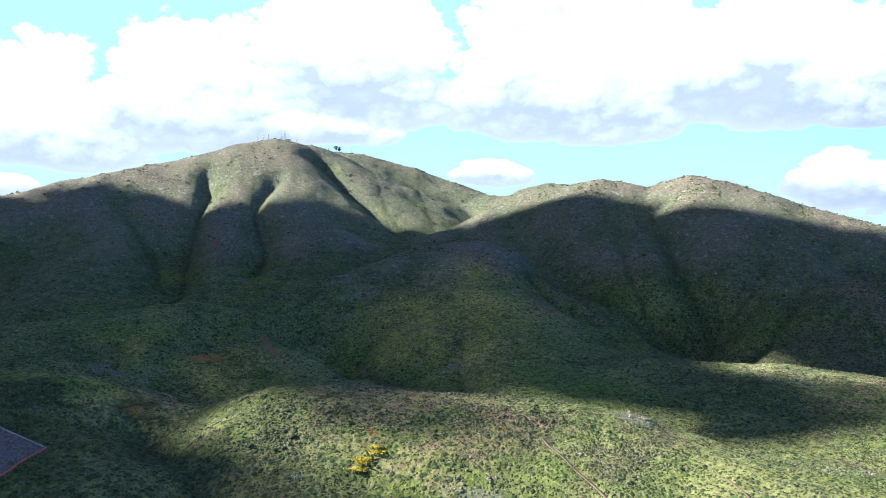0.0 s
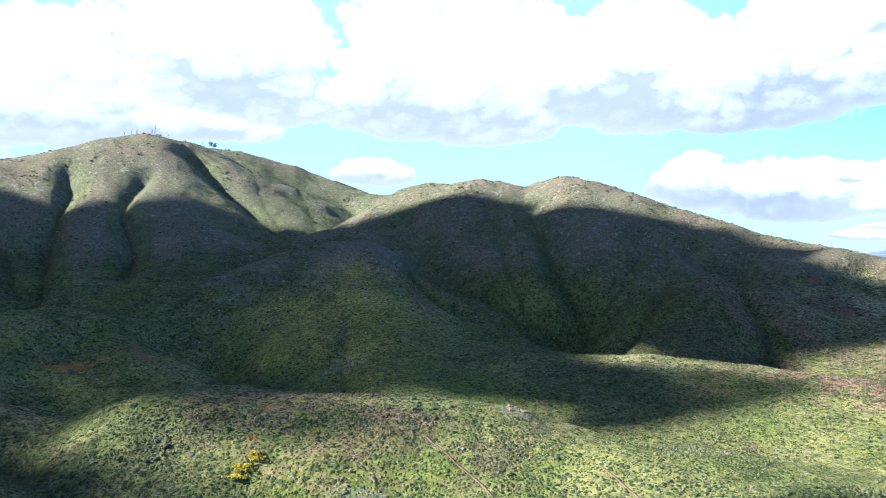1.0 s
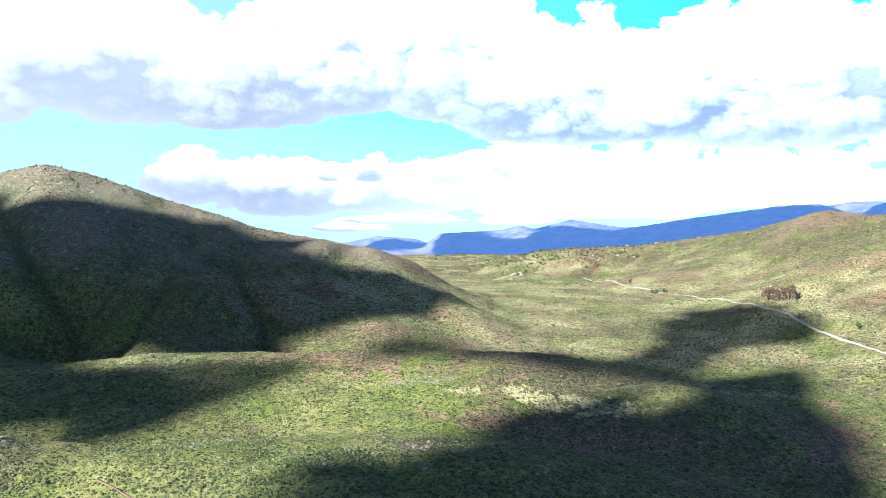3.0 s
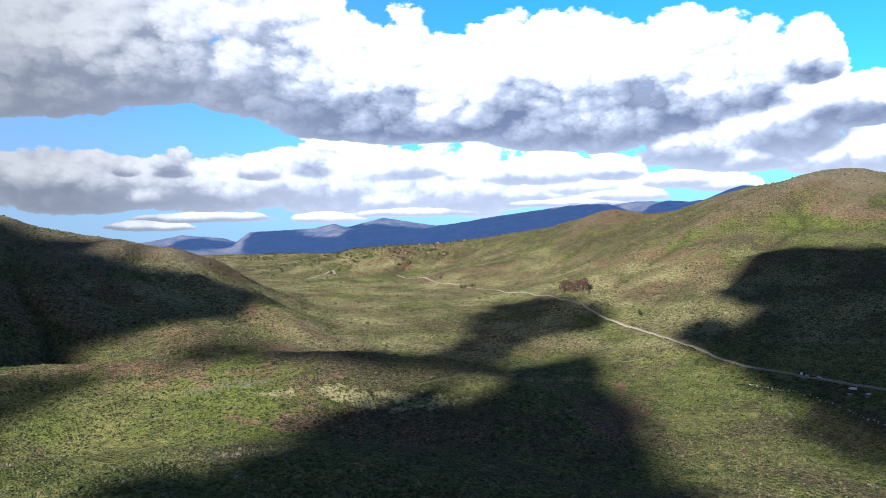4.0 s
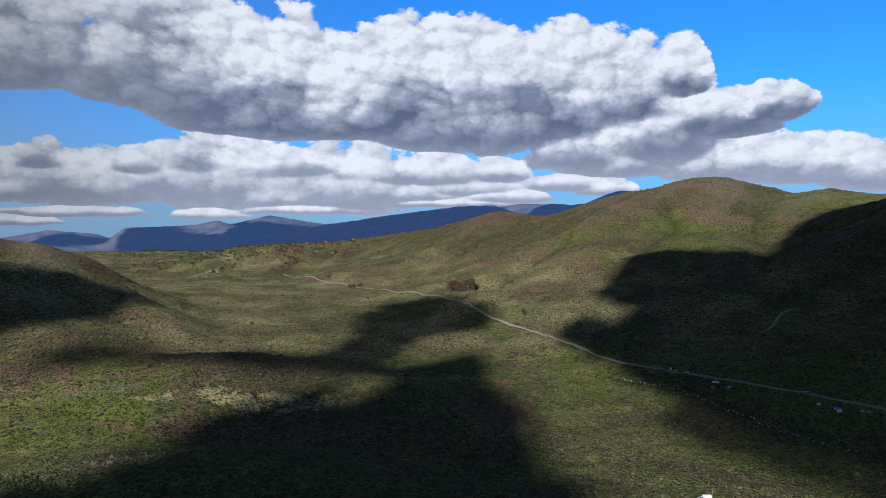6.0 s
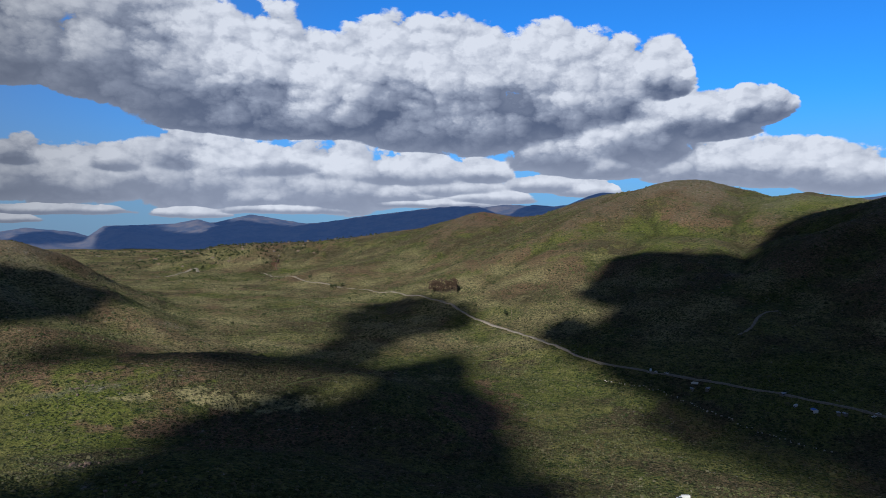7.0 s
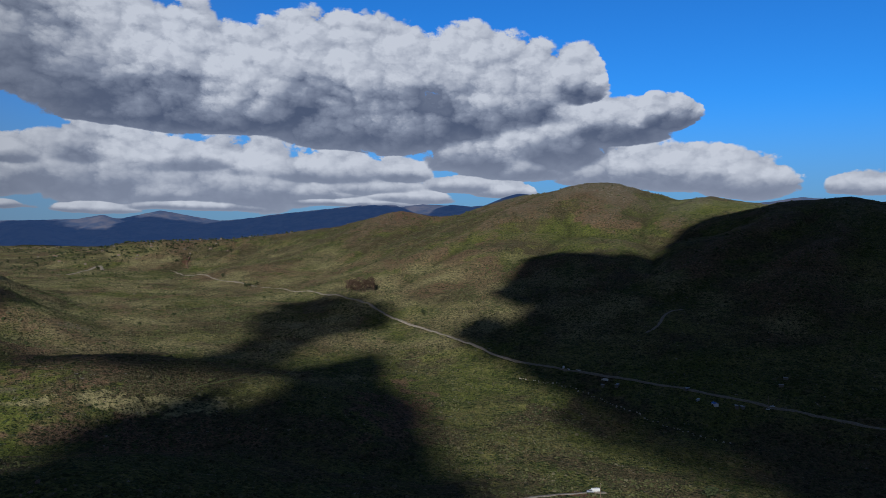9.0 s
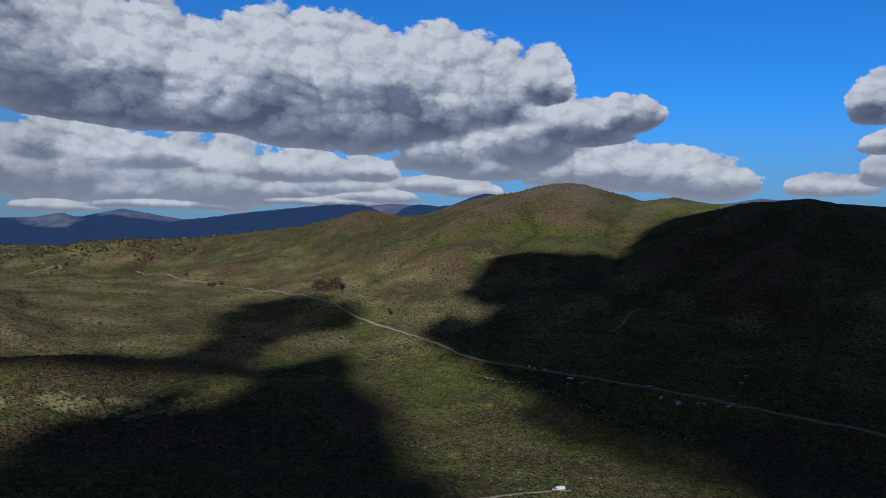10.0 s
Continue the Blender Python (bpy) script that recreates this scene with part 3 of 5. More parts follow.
headings = np.radians(spans((-38, 118, 1150), (118, 322, 90)))
reaches = np.exp(spans((math.log(4), math.log(20), 5), (math.log(20), math.log(300), 50), (math.log(300), math.log(2200), 250), (math.log(2200), math.log(5400), 90)))
HH, RR = np.meshgrid(headings, reaches)
GX, GY = (RR * np.sin(HH)).ravel(), (RR * np.cos(HH)).ravel()
GX[:len(headings)], GY[:len(headings)] = 0.7, 0.4
GZ = height(GX.reshape(RR.shape).T, GY.reshape(RR.shape).T).T.ravel()


# Plots of ground cover: x, y, half breadth, half depth as seen from the viewpoint's side, amount.
GRASS_PATCHES = [
    (-55, 397, 103, 41, 0.55), (-170, 455, 95, 146, 0.4), (110, 633, 151, 132, 0.35), (44, 815, 211, 140, 0.35), (-287, 692, 164, 52, 0.3),
    (-205, 430, 15, 22, 1.0), (-237, 420, 23, 13, 0.8), (-25, 408, 21, 31, 0.9), (-96, 412, 40, 24, 0.6), (-51, 370, 47, 14, 0.5),
    (126, 379, 103, 42, 0.45), (-303, 773, 39, 156, 0.7), (-33, 716, 45, 11, 0.6), (14, 433, 20, 11, 0.5), (400, 445, 94, 72, 1.0),
    (827, 634, 122, 138, 0.5), (484, 91, 46, 39, 0.8), (922, 130, 66, 53, 0.6), (1333, 19, 209, 42, 0.8), (1534, 53, 180, 113, 0.4),
    (970, 348, 48, 73, 0.6), (830, 242, 122, 47, 0.6), (719, -12, 67, 52, 0.7), (540, 162, 18, 20, 0.6), (1332, 40, 90, 45, 1.0), (1668, -291, 90, 60, 0.9), (448, 450, 75, 40, 0.9), (807, 701, 90, 80, 0.6),
    (-243, 431, 22, 12, 1.0), (-197, 427, 13, 26, 1.2), (1107, 579, 60, 40, 0.5), (1196, 809, 70, 50, 0.5),
]
DRY_PATCHES = [
    (177, 1041, 149, 162, 0.4), (-538, 1289, 306, 114, 0.3), (52, 432, 41, 7, 0.35), (425, 993, 135, 68, 0.3), (-418, 1505, 86, 89, 0.35),
    (632, 164, 31, 80, 1.0), (487, 453, 104, 25, 0.7), (456, 310, 65, 49, 0.8), (1188, 167, 122, 72, 0.8), (1770, -44, 139, 81, 0.7),
    (1584, -49, 62, 94, 0.7), (1390, 732, 270, 200, 0.4), (1466, 631, 62, 59, 0.9), (1968, 504, 95, 99, 0.9), (2252, 2231, 298, 400, 0.5),
    (570, 52, 27, 32, 0.5), (705, 884, 106, 17, 0.6), (837, 830, 240, 400, 0.5), (1710, 1170, 324, 138, 0.5), (1880, 300, 170, 130, 0.5), (1700, 420, 150, 160, 0.45),
    (1560, 300, 120, 110, 0.4), (1240, 60, 150, 70, 0.5), (1341, 274, 110, 70, 0.9), (1193, 178, 90, 60, 0.9), (1215, 308, 70, 60, 0.8),
    (1979, 491, 80, 90, 0.9), (1931, 409, 70, 70, 0.8), (1768, -69, 90, 80, 0.8), (1594, -73, 70, 60, 0.8), (1465, 547, 90, 90, 0.6),
    (1664, 122, 60, 60, 0.6), (487, 536, 90, 26, 0.8),
]
ROCK_PATCHES = [
    (-109, 922, 28, 40, 0.9), (-67, 935, 13, 23, 0.8), (-293, 636, 23, 13, 1.0), (122, 447, 9, 13, 1.0), (244, 409, 4, 15, 1.0),
    (19, 364, 17, 5, 1.0), (409, 1175, 88, 45, 0.9), (266, 1238, 59, 18, 0.7), (-560, 1051, 84, 81, 0.4), (-342, 1485, 72, 39, 0.5),
    (28, 713, 22, 17, 0.6), (305, 294, 13, 26, 0.8), (456, 443, 30, 7, 0.9), (784, 615, 17, 13, 0.9), (102, 1025, 32, 100, 0.5),
    (398, 911, 47, 32, 0.4),
]
PALE_PATCHES = [
    (95, 399, 74, 20, 0.25), (505, 345, 56, 15, 1.3), (535, 305, 34, 11, 1.2),
    (332, 651, 69, 50, 0.5), (727, 262, 42, 24, 0.5), (722, 851, 105, 28, 0.4),
]
SOIL_PATCHES = [
    (-184, 757, 6, 17, 1.0), (-174, 741, 5, 15, 0.8), (1756, 1032, 10, 38, 1.0), (2055, 520, 50, 70, 0.55), (1990, 515, 40, 60, 0.4), (632, 150, 20, 40, 0.5), (478, -4, 12, 9, 1.0), (639, 849, 12, 10, 0.7), (1790, -33, 42, 19, 0.4),
]
BRUSH_PATCHES = [
    (-205, 380, 110, 50, 0.8), (-150, 400, 60, 30, 0.7), (-110, 610, 120, 60, 0.5), (560, 290, 50, 16, 0.6), (600, 230, 60, 40, 0.5),
]
BLOOM_PATCHES = [
    (-234, 707, 14, 7, 1.0), (-210, 715, 5, 5, 1.0), (-189, 440, 6, 5, 0.9), (-37, 406, 6, 5, 0.8), (-162, 433, 6, 5, 0.5),
]


def plots(rows, x, y, seed):
    """Soft, ragged plots with uneven edges."""
    total = np.zeros(x.shape)
    for px, py, across, deep, amount in rows:
        reach = across + deep
        inside = (np.abs(x - px) < 2 * reach) & (np.abs(y - py) < 2 * reach)
        dx, dy = x[inside] - px, y[inside] - py
        size = math.hypot(px, py)
        r, s = (dx * px + dy * py) / size / deep, (dx * py - dy * px) / size / across
        d = np.sqrt(r * r + s * s) + 0.75 * fbm(x[inside] / (0.4 * min(across, deep) + 6), y[inside] / (0.4 * min(across, deep) + 6), 4, seed, 0.65)
        total[inside] = np.maximum(total[inside], amount * np.clip(1.25 - 0.95 * d, 0, 1))
    return total


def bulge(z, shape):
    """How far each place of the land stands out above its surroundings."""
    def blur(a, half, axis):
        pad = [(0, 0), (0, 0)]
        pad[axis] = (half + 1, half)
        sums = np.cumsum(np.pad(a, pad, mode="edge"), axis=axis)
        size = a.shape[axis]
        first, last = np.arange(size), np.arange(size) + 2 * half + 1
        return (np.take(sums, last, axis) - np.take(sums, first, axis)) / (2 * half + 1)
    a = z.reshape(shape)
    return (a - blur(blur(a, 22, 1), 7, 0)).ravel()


def cover_of(x, y, z):
    """How much grass, dry scrub, bare rock, pale straw, red soil and orange bloom grows or shows at each place, with
    some relief shading and haze put in.
    """
    grass = np.clip(0.04 + 0.55 * fbm(x / 120, y / 120, 4, 101) + plots(GRASS_PATCHES, x, y, 7), 0, 1)
    valley = np.clip((np.hypot(x, y) - 620) / 350, 0, 1) * np.clip((190 - z) / 90, 0.25, 1) * np.clip((x - 300) / 300, 0, 1)
    dry = np.clip(0.06 + 0.27 * valley + 0.32 * fbm(x / 150, y / 150, 4, 121) + 0.3 * valley * fbm(x / 45, y / 45, 3, 161) + plots(DRY_PATCHES, x, y, 8), 0, 1)
    # spurs paler, hollows darker: scrub and rock also stand in for relief shading
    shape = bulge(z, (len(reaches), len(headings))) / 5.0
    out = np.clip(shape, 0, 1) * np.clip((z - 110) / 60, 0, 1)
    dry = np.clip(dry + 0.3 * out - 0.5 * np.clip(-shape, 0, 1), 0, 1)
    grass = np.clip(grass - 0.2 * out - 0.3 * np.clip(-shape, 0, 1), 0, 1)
    # the mountain's upper slopes carry grey-brown scrub, the lower hills are green
    upper = np.clip((z - 105 - 25 * fbm(x / 70, y / 70, 3, 181)) / 60, 0, 1) * np.clip((y - 640) / 200, 0, 1) * np.clip((1500 - x) / 300, 0, 1)
    dry = np.clip(dry + 0.14 * upper, 0, 1)
    lower = np.clip((1150 - np.hypot(x, y)) / 200, 0, 1) * (1 - upper) * np.clip((900 - x) / 200, 0, 1)
    grass = np.clip(grass - 0.45 * upper + 0.26 * lower * np.clip((420 - x) / 200, 0, 1), 0, 1)
    rock = np.clip((z - 200) / 160, 0, 1) * np.clip(0.35 + fbm(x / 80, y / 80, 3, 141), 0, 1)
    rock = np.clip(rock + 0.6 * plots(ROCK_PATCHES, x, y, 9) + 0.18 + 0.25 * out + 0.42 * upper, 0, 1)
    # straw pales the valley with distance, partly standing in for haze in the air
    pale = np.clip(plots(PALE_PATCHES, x, y, 10) + valley * (0.44 + 0.28 * fbm(x / 60, y / 60, 4, 171)), 0, 1)
    # thick dark bushes along the gully beds double as painted crease shade
    brush_shade = plots(BRUSH_PATCHES, x, y, 13)
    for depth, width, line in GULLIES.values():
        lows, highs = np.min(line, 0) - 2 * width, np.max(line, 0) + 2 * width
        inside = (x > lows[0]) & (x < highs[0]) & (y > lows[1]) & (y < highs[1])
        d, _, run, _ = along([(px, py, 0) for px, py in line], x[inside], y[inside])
        brush_shade[inside] = np.maximum(brush_shade[inside], 0.62 * np.exp(-(d / (0.22 * width + 3)) ** 2) * np.clip(run / 160, 0, 1))
    return np.stack([grass, dry, rock, np.ones_like(x)], 1), np.stack([pale, plots(SOIL_PATCHES, x, y, 11), plots(BLOOM_PATCHES, x, y, 12), brush_shade], 1)


def sheet(name, points, faces, mat):
    me = bpy.data.meshes.new(name)
    me.vertices.add(len(points))
    me.vertices.foreach_set("co", np.ascontiguousarray(points, np.float32).ravel())
    size = faces.shape[1]
    me.loops.add(faces.size)
    me.loops.foreach_set("vertex_index", faces.ravel().astype(np.int32))
    me.polygons.add(len(faces))
    me.polygons.foreach_set("loop_start", (np.arange(len(faces)) * size).astype(np.int32))
    me.update(calc_edges=True)
    me.polygons.foreach_set("use_smooth", np.ones(len(faces), bool))
    me.materials.append(mat)
    return me


def build_ground():
    na, nr = len(headings), len(reaches)
    i, j = np.meshgrid(np.arange(nr - 1), np.arange(na), indexing="ij")
    k = (j + 1) % na
    quads = np.stack([i * na + k, (i + 1) * na + k, (i + 1) * na + j, i * na + j], -1).reshape(-1, 4)
    points = np.stack([GX, GY, GZ], 1)
    cap = points
    edge = int(np.searchsorted(reaches, 3500.0))
    far = i.ravel() >= edge
    me = sheet("ground", cap, quads[~far], CHAPARRAL)
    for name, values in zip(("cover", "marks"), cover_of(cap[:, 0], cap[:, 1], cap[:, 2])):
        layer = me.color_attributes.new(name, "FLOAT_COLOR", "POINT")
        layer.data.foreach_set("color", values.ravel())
    ob = tagged(new("ground", me), "hilly ground grown with green and brown chaparral scrub", "ground", kind="structure")
    first = edge * na
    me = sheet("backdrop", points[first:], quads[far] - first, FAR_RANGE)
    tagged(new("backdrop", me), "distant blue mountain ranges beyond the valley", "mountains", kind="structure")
    return ob


ground = build_ground()

# ---- clouds overhead, whose shade lies on the hills ----
CLOUD_LEVEL = 1900.0
# Round heaps of each cloud bank: x, y, radius.
DENSE_BANKS = [
    [(-4177, 1384, 30), (-4177, 1475, 56), (-4177, 1527, 51), (-4164, 1423, 51), (-4151, 1280, 30), (-4151, 1579, 58), (-4125, 1241, 56), (-4125, 1618, 51), (-4112, 1189, 62), (-4112, 1345, 80), (-4086, 1111, 74), (-4073, 1657, 41), (-4047, 981, 33), (-4047, 1046, 78), (-4034, 1683, 30), (-3982, 994, 78), (-3982, 1488, 226), (-3982, 1683, 45), (-3930, 955, 56), (-3904, 1670, 86), (-3878, 955, 56), (-3878, 1748, 30), (-3839, 1618, 74), (-3826, 942, 43), (-3826, 1241, 342), (-3800, 1553, 69), (-3774, 864, 30)],
    [(-3774, 890, 30), (-3748, 760, 33), (-3722, 734, 45), (-3722, 1514, 56), (-3670, 838, 127), (-3670, 994, 171), (-3670, 1488, 69), (-3631, 734, 109), (-3618, 1514, 51), (-3605, 578, 41), (-3579, 1540, 43), (-3566, 565, 30), (-3566, 799, 30), (-3566, 864, 30), (-3566, 890, 33), (-3553, 669, 120), (-3540, 773, 30), (-3540, 929, 30), (-3527, 955, 33), (-3527, 1020, 78), (-3527, 1540, 62), (-3514, 773, 30), (-3501, 513, 30), (-3501, 1280, 308), (-3488, 1579, 30), (-3462, 1020, 45), (-3449, 643, 58)],
    [(-3449, 708, 62), (-3436, 565, 91), (-3436, 1540, 78), (-3397, 721, 33), (-3384, 1046, 69), (-3371, 604, 43), (-3371, 1514, 70), (-3358, 539, 45), (-3345, 994, 33), (-3332, 1020, 30), (-3332, 1072, 51), (-3319, 825, 33), (-3319, 877, 56), (-3319, 955, 30), (-3319, 1540, 43), (-3306, 929, 33), (-3293, 825, 30), (-3293, 1111, 45), (-3267, 1163, 69), (-3267, 1553, 43), (-3241, 1358, 226), (-3228, 1553, 43), (-3202, 1163, 33), (-3176, 1176, 33), (-3163, 1540, 58), (-3150, 1176, 30), (-3137, 1579, 30)],
    [(-3124, 1202, 45), (-3098, 851, 30), (-3085, 1241, 58), (-3085, 1514, 99), (-3059, 1592, 30), (-3046, 1384, 161), (-3033, 890, 80), (-3033, 1241, 33), (-3020, 1566, 51), (-3007, 773, 30), (-3007, 955, 62), (-3007, 1254, 30), (-2994, 1514, 33), (-2981, 825, 56), (-2981, 1020, 62), (-2968, 1072, 51), (-2968, 1267, 30), (-2955, 1111, 43), (-2942, 1150, 43), (-2942, 1267, 33), (-2942, 1475, 33), (-2916, 1228, 30), (-2903, 1371, 132), (-2890, 1176, 69), (-2838, 1137, 59), (-2838, 1462, 30), (-2825, 1085, 45)],
    [(-2812, 1046, 41), (-2786, 929, 51), (-2786, 1436, 58), (-2773, 1280, 181), (-2760, 994, 74), (-2734, 1436, 33), (-2708, 955, 30), (-2708, 1423, 30), (-2656, 955, 41), (-2656, 1137, 210), (-2643, 1371, 69), (-2617, 1319, 58), (-2604, 968, 56), (-2591, 1397, 30), (-2565, 1293, 33), (-2552, 929, 30), (-2539, 1280, 30), (-2513, 1033, 132), (-2500, 1228, 69), (-2474, 1137, 103), (-2435, 1215, 41), (-2409, 981, 78), (-2409, 1072, 30), (-2383, 1137, 30)],
    [(-2942, -6, 33), (-2929, 71, 43), (-2903, -123, 59), (-2877, -175, 30), (-2877, 19, 83), (-2825, -188, 33), (-2812, 58, 30), (-2799, -201, 33), (-2786, -71, 147), (-2786, 58, 30), (-2747, -201, 51), (-2747, 45, 30), (-2721, -240, 30), (-2721, 45, 30), (-2695, -240, 33), (-2695, 45, 30), (-2669, 58, 33), (-2656, -253, 41), (-2617, -97, 190), (-2604, -266, 45), (-2591, 84, 91), (-2552, 149, 62), (-2539, -253, 80), (-2513, -318, 30), (-2513, 188, 59), (-2461, -305, 58), (-2461, 214, 69), (-2435, -344, 30), (-2422, 266, 41)],
    [(-2383, -331, 58), (-2357, -370, 33), (-2344, 253, 96), (-2331, -45, 342), (-2318, 331, 41), (-2292, 357, 30), (-2279, -331, 96), (-2266, -409, 30), (-2227, 227, 82), (-2201, -396, 62), (-2149, -422, 56), (-2149, 201, 99), (-2097, -435, 58), (-2084, 279, 51), (-2058, -461, 45), (-2045, -149, 342), (-2045, 305, 43), (-2006, 305, 33), (-1993, 136, 199), (-1980, -435, 96), (-1980, 305, 30), (-1967, -513, 30), (-1954, 305, 30), (-1902, -500, 58), (-1902, 279, 43), (-1850, -526, 51), (-1850, 227, 87), (-1837, 58, 78), (-1824, 123, 33)],
    [(-1824, 149, 33), (-1811, -539, 51), (-1811, 292, 30), (-1785, 19, 62), (-1785, 266, 45), (-1746, -552, 56), (-1746, -266, 329), (-1733, 19, 43), (-1694, -565, 43), (-1694, 32, 30), (-1642, -526, 74), (-1642, -6, 74), (-1577, -526, 51), (-1577, 19, 30), (-1551, -58, 96), (-1538, -461, 87), (-1486, -162, 127), (-1473, -344, 142), (-1460, -474, 33), (-1460, -58, 51), (-1434, -461, 30), (-1421, -71, 41), (-1408, -240, 43), (-1382, -266, 30), (-1382, -188, 41), (-1356, -370, 41), (-1356, -318, 30)],
    [(-524, 2593, 41), (-459, 2684, 33), (-433, 2502, 51), (-433, 2593, 106), (-407, 2450, 41), (-394, 2684, 69), (-381, 2411, 33), (-342, 2723, 56), (-329, 2372, 51), (-290, 2268, 30), (-290, 2749, 45), (-264, 2775, 33), (-251, 2255, 33), (-238, 2216, 33), (-238, 2346, 109), (-225, 2554, 243), (-212, 2762, 58), (-199, 2151, 30), (-186, 2801, 41), (-173, 2112, 56), (-160, 2047, 69), (-134, 1982, 45), (-108, 1943, 45), (-108, 2281, 170), (-95, 2853, 45), (-82, 2710, 161), (-69, 1839, 33), (-69, 1904, 62), (-69, 2892, 33)],
    [(-56, 2437, 45), (-30, 1748, 30), (-30, 2489, 51), (-17, 2580, 74), (-4, 2827, 108), (8, 2515, 30), (21, 2359, 56), (34, 1722, 74), (34, 2619, 41), (47, 1657, 58), (47, 2671, 33), (47, 2749, 86), (60, 1852, 156), (73, 1605, 51), (73, 2372, 43), (73, 2879, 33), (86, 2112, 300), (86, 2632, 30), (86, 2814, 30), (86, 2840, 30), (99, 2697, 58), (125, 1540, 59), (125, 2736, 30), (151, 2359, 69), (177, 1410, 30), (177, 2411, 30), (203, 1488, 96), (203, 2411, 30), (229, 1397, 62)],
    [(229, 2424, 30), (242, 1345, 41), (281, 1306, 51), (281, 2281, 178), (281, 2437, 41), (307, 1735, 314), (320, 1267, 45), (320, 2008, 96), (333, 2424, 59), (346, 2138, 69), (359, 1241, 51), (385, 1202, 33), (385, 2424, 30), (398, 2177, 30), (411, 1982, 59), (424, 2229, 43), (424, 2346, 95), (437, 2268, 51), (463, 1215, 86), (476, 1475, 303), (476, 1943, 51), (502, 1150, 45), (502, 2372, 69), (515, 1904, 51), (528, 1124, 33), (541, 1865, 56), (554, 1111, 33), (567, 1800, 51), (567, 2385, 62)],
    [(567, 2541, 41), (580, 1098, 33), (580, 1722, 87), (580, 1839, 30), (593, 2437, 41), (593, 2593, 45), (606, 1085, 33), (606, 2632, 30), (645, 1085, 45), (645, 1670, 58), (645, 2528, 95), (658, 1280, 231), (658, 1722, 33), (658, 2450, 74), (658, 2606, 69), (671, 1059, 33), (684, 1631, 51), (697, 2658, 51), (710, 2411, 69), (723, 1553, 62), (723, 1605, 33), (723, 2346, 30), (723, 2697, 41), (723, 2736, 30), (736, 1462, 96), (749, 1007, 33), (762, 1111, 124), (762, 2385, 30), (775, 942, 30)],
    [(788, 890, 30), (801, 994, 62), (814, 799, 41), (814, 851, 56), (814, 1410, 51), (814, 1475, 30), (840, 734, 41), (840, 1202, 121), (840, 1358, 43), (853, 929, 86), (853, 1306, 51), (866, 1098, 33), (892, 604, 51), (892, 1111, 30), (892, 1293, 43), (905, 539, 33), (905, 682, 83), (905, 981, 30), (918, 513, 33), (918, 1137, 41), (931, 981, 30), (931, 1254, 58), (957, 474, 33), (957, 981, 30), (970, 825, 186), (983, 981, 30), (996, 448, 41), (1009, 981, 33), (1022, 422, 33)],
    [(1048, 1007, 30), (1061, 604, 197), (1087, 435, 70), (1087, 1020, 33), (1100, 916, 124), (1126, 383, 51), (1126, 760, 41), (1126, 812, 41), (1152, 461, 33), (1152, 1007, 30), (1191, 500, 33), (1204, 695, 69), (1204, 916, 120), (1217, 500, 30), (1230, 591, 109), (1282, 669, 33), (1282, 851, 41), (1295, 500, 30), (1295, 981, 51), (1308, 916, 80), (1321, 552, 69), (1321, 617, 30), (1347, 981, 41), (1360, 864, 30), (1373, 526, 58), (1373, 578, 30), (1399, 487, 30), (1412, 552, 30)],
    [(-433, -1059, 30), (-407, -1176, 30), (-407, -1020, 33), (-368, -1202, 41), (-368, -994, 41), (-329, -1098, 132), (-303, -1215, 62), (-290, -994, 80), (-264, -1254, 51), (-238, -942, 43), (-225, -1280, 41), (-199, -929, 33), (-186, -1306, 33), (-173, -916, 30), (-147, -916, 30), (-134, -1306, 51), (-134, -1111, 225), (-108, -916, 41), (-69, -1306, 74), (-43, -1371, 30), (-43, -942, 74), (-4, -1358, 51), (21, -903, 56), (47, -1384, 43), (86, -1384, 45)],
    [(86, -890, 51), (112, -1137, 293), (138, -1384, 56), (138, -890, 56), (203, -1371, 51), (203, -903, 69), (255, -1345, 51), (255, -877, 51), (294, -1306, 59), (294, -851, 30), (320, -851, 30), (346, -1241, 78), (346, -1046, 225), (346, -851, 30), (372, -851, 30), (411, -1228, 51), (411, -864, 43), (463, -890, 59), (476, -1189, 51), (515, -1137, 69), (515, -955, 59), (515, -903, 33), (541, -1046, 96), (567, -968, 33), (619, -1033, 30)],
    [(-3033, 292, 30), (-3033, 448, 41), (-2994, 305, 33), (-2968, 383, 45), (-2968, 448, 78), (-2955, 331, 56), (-2916, 305, 30), (-2890, 305, 30), (-2877, 396, 109), (-2864, 305, 30), (-2812, 526, 51), (-2799, 448, 96), (-2786, 370, 41), (-2773, 539, 33), (-2747, 370, 30), (-2721, 422, 70), (-2656, 422, 56), (-2591, 448, 43), (-2539, 474, 45), (-2500, 487, 41)],
    [(-615, 3022, 30), (-576, 3009, 41), (-550, 3035, 30), (-524, 2983, 69), (-459, 2996, 70), (-433, 3048, 30), (-407, 2970, 43), (-329, 2931, 51), (-329, 3022, 106), (-316, 2892, 33), (-303, 3113, 45), (-277, 2944, 33), (-251, 3074, 56), (-238, 3022, 41), (-199, 3191, 30), (-186, 3100, 43), (-160, 3074, 30), (-147, 3230, 43), (-134, 3152, 86), (-121, 3074, 43), (-108, 3230, 30)],
    [(86, 3022, 30), (125, 2996, 58), (190, 2996, 70), (229, 2918, 30), (242, 2970, 62), (242, 3022, 30), (281, 2879, 30), (281, 2905, 30), (294, 2957, 59), (320, 3074, 30), (333, 2996, 59), (359, 3100, 30), (372, 3048, 59), (385, 2996, 30)],
    [(-3241, 708, 30), (-3215, 708, 30)],
]
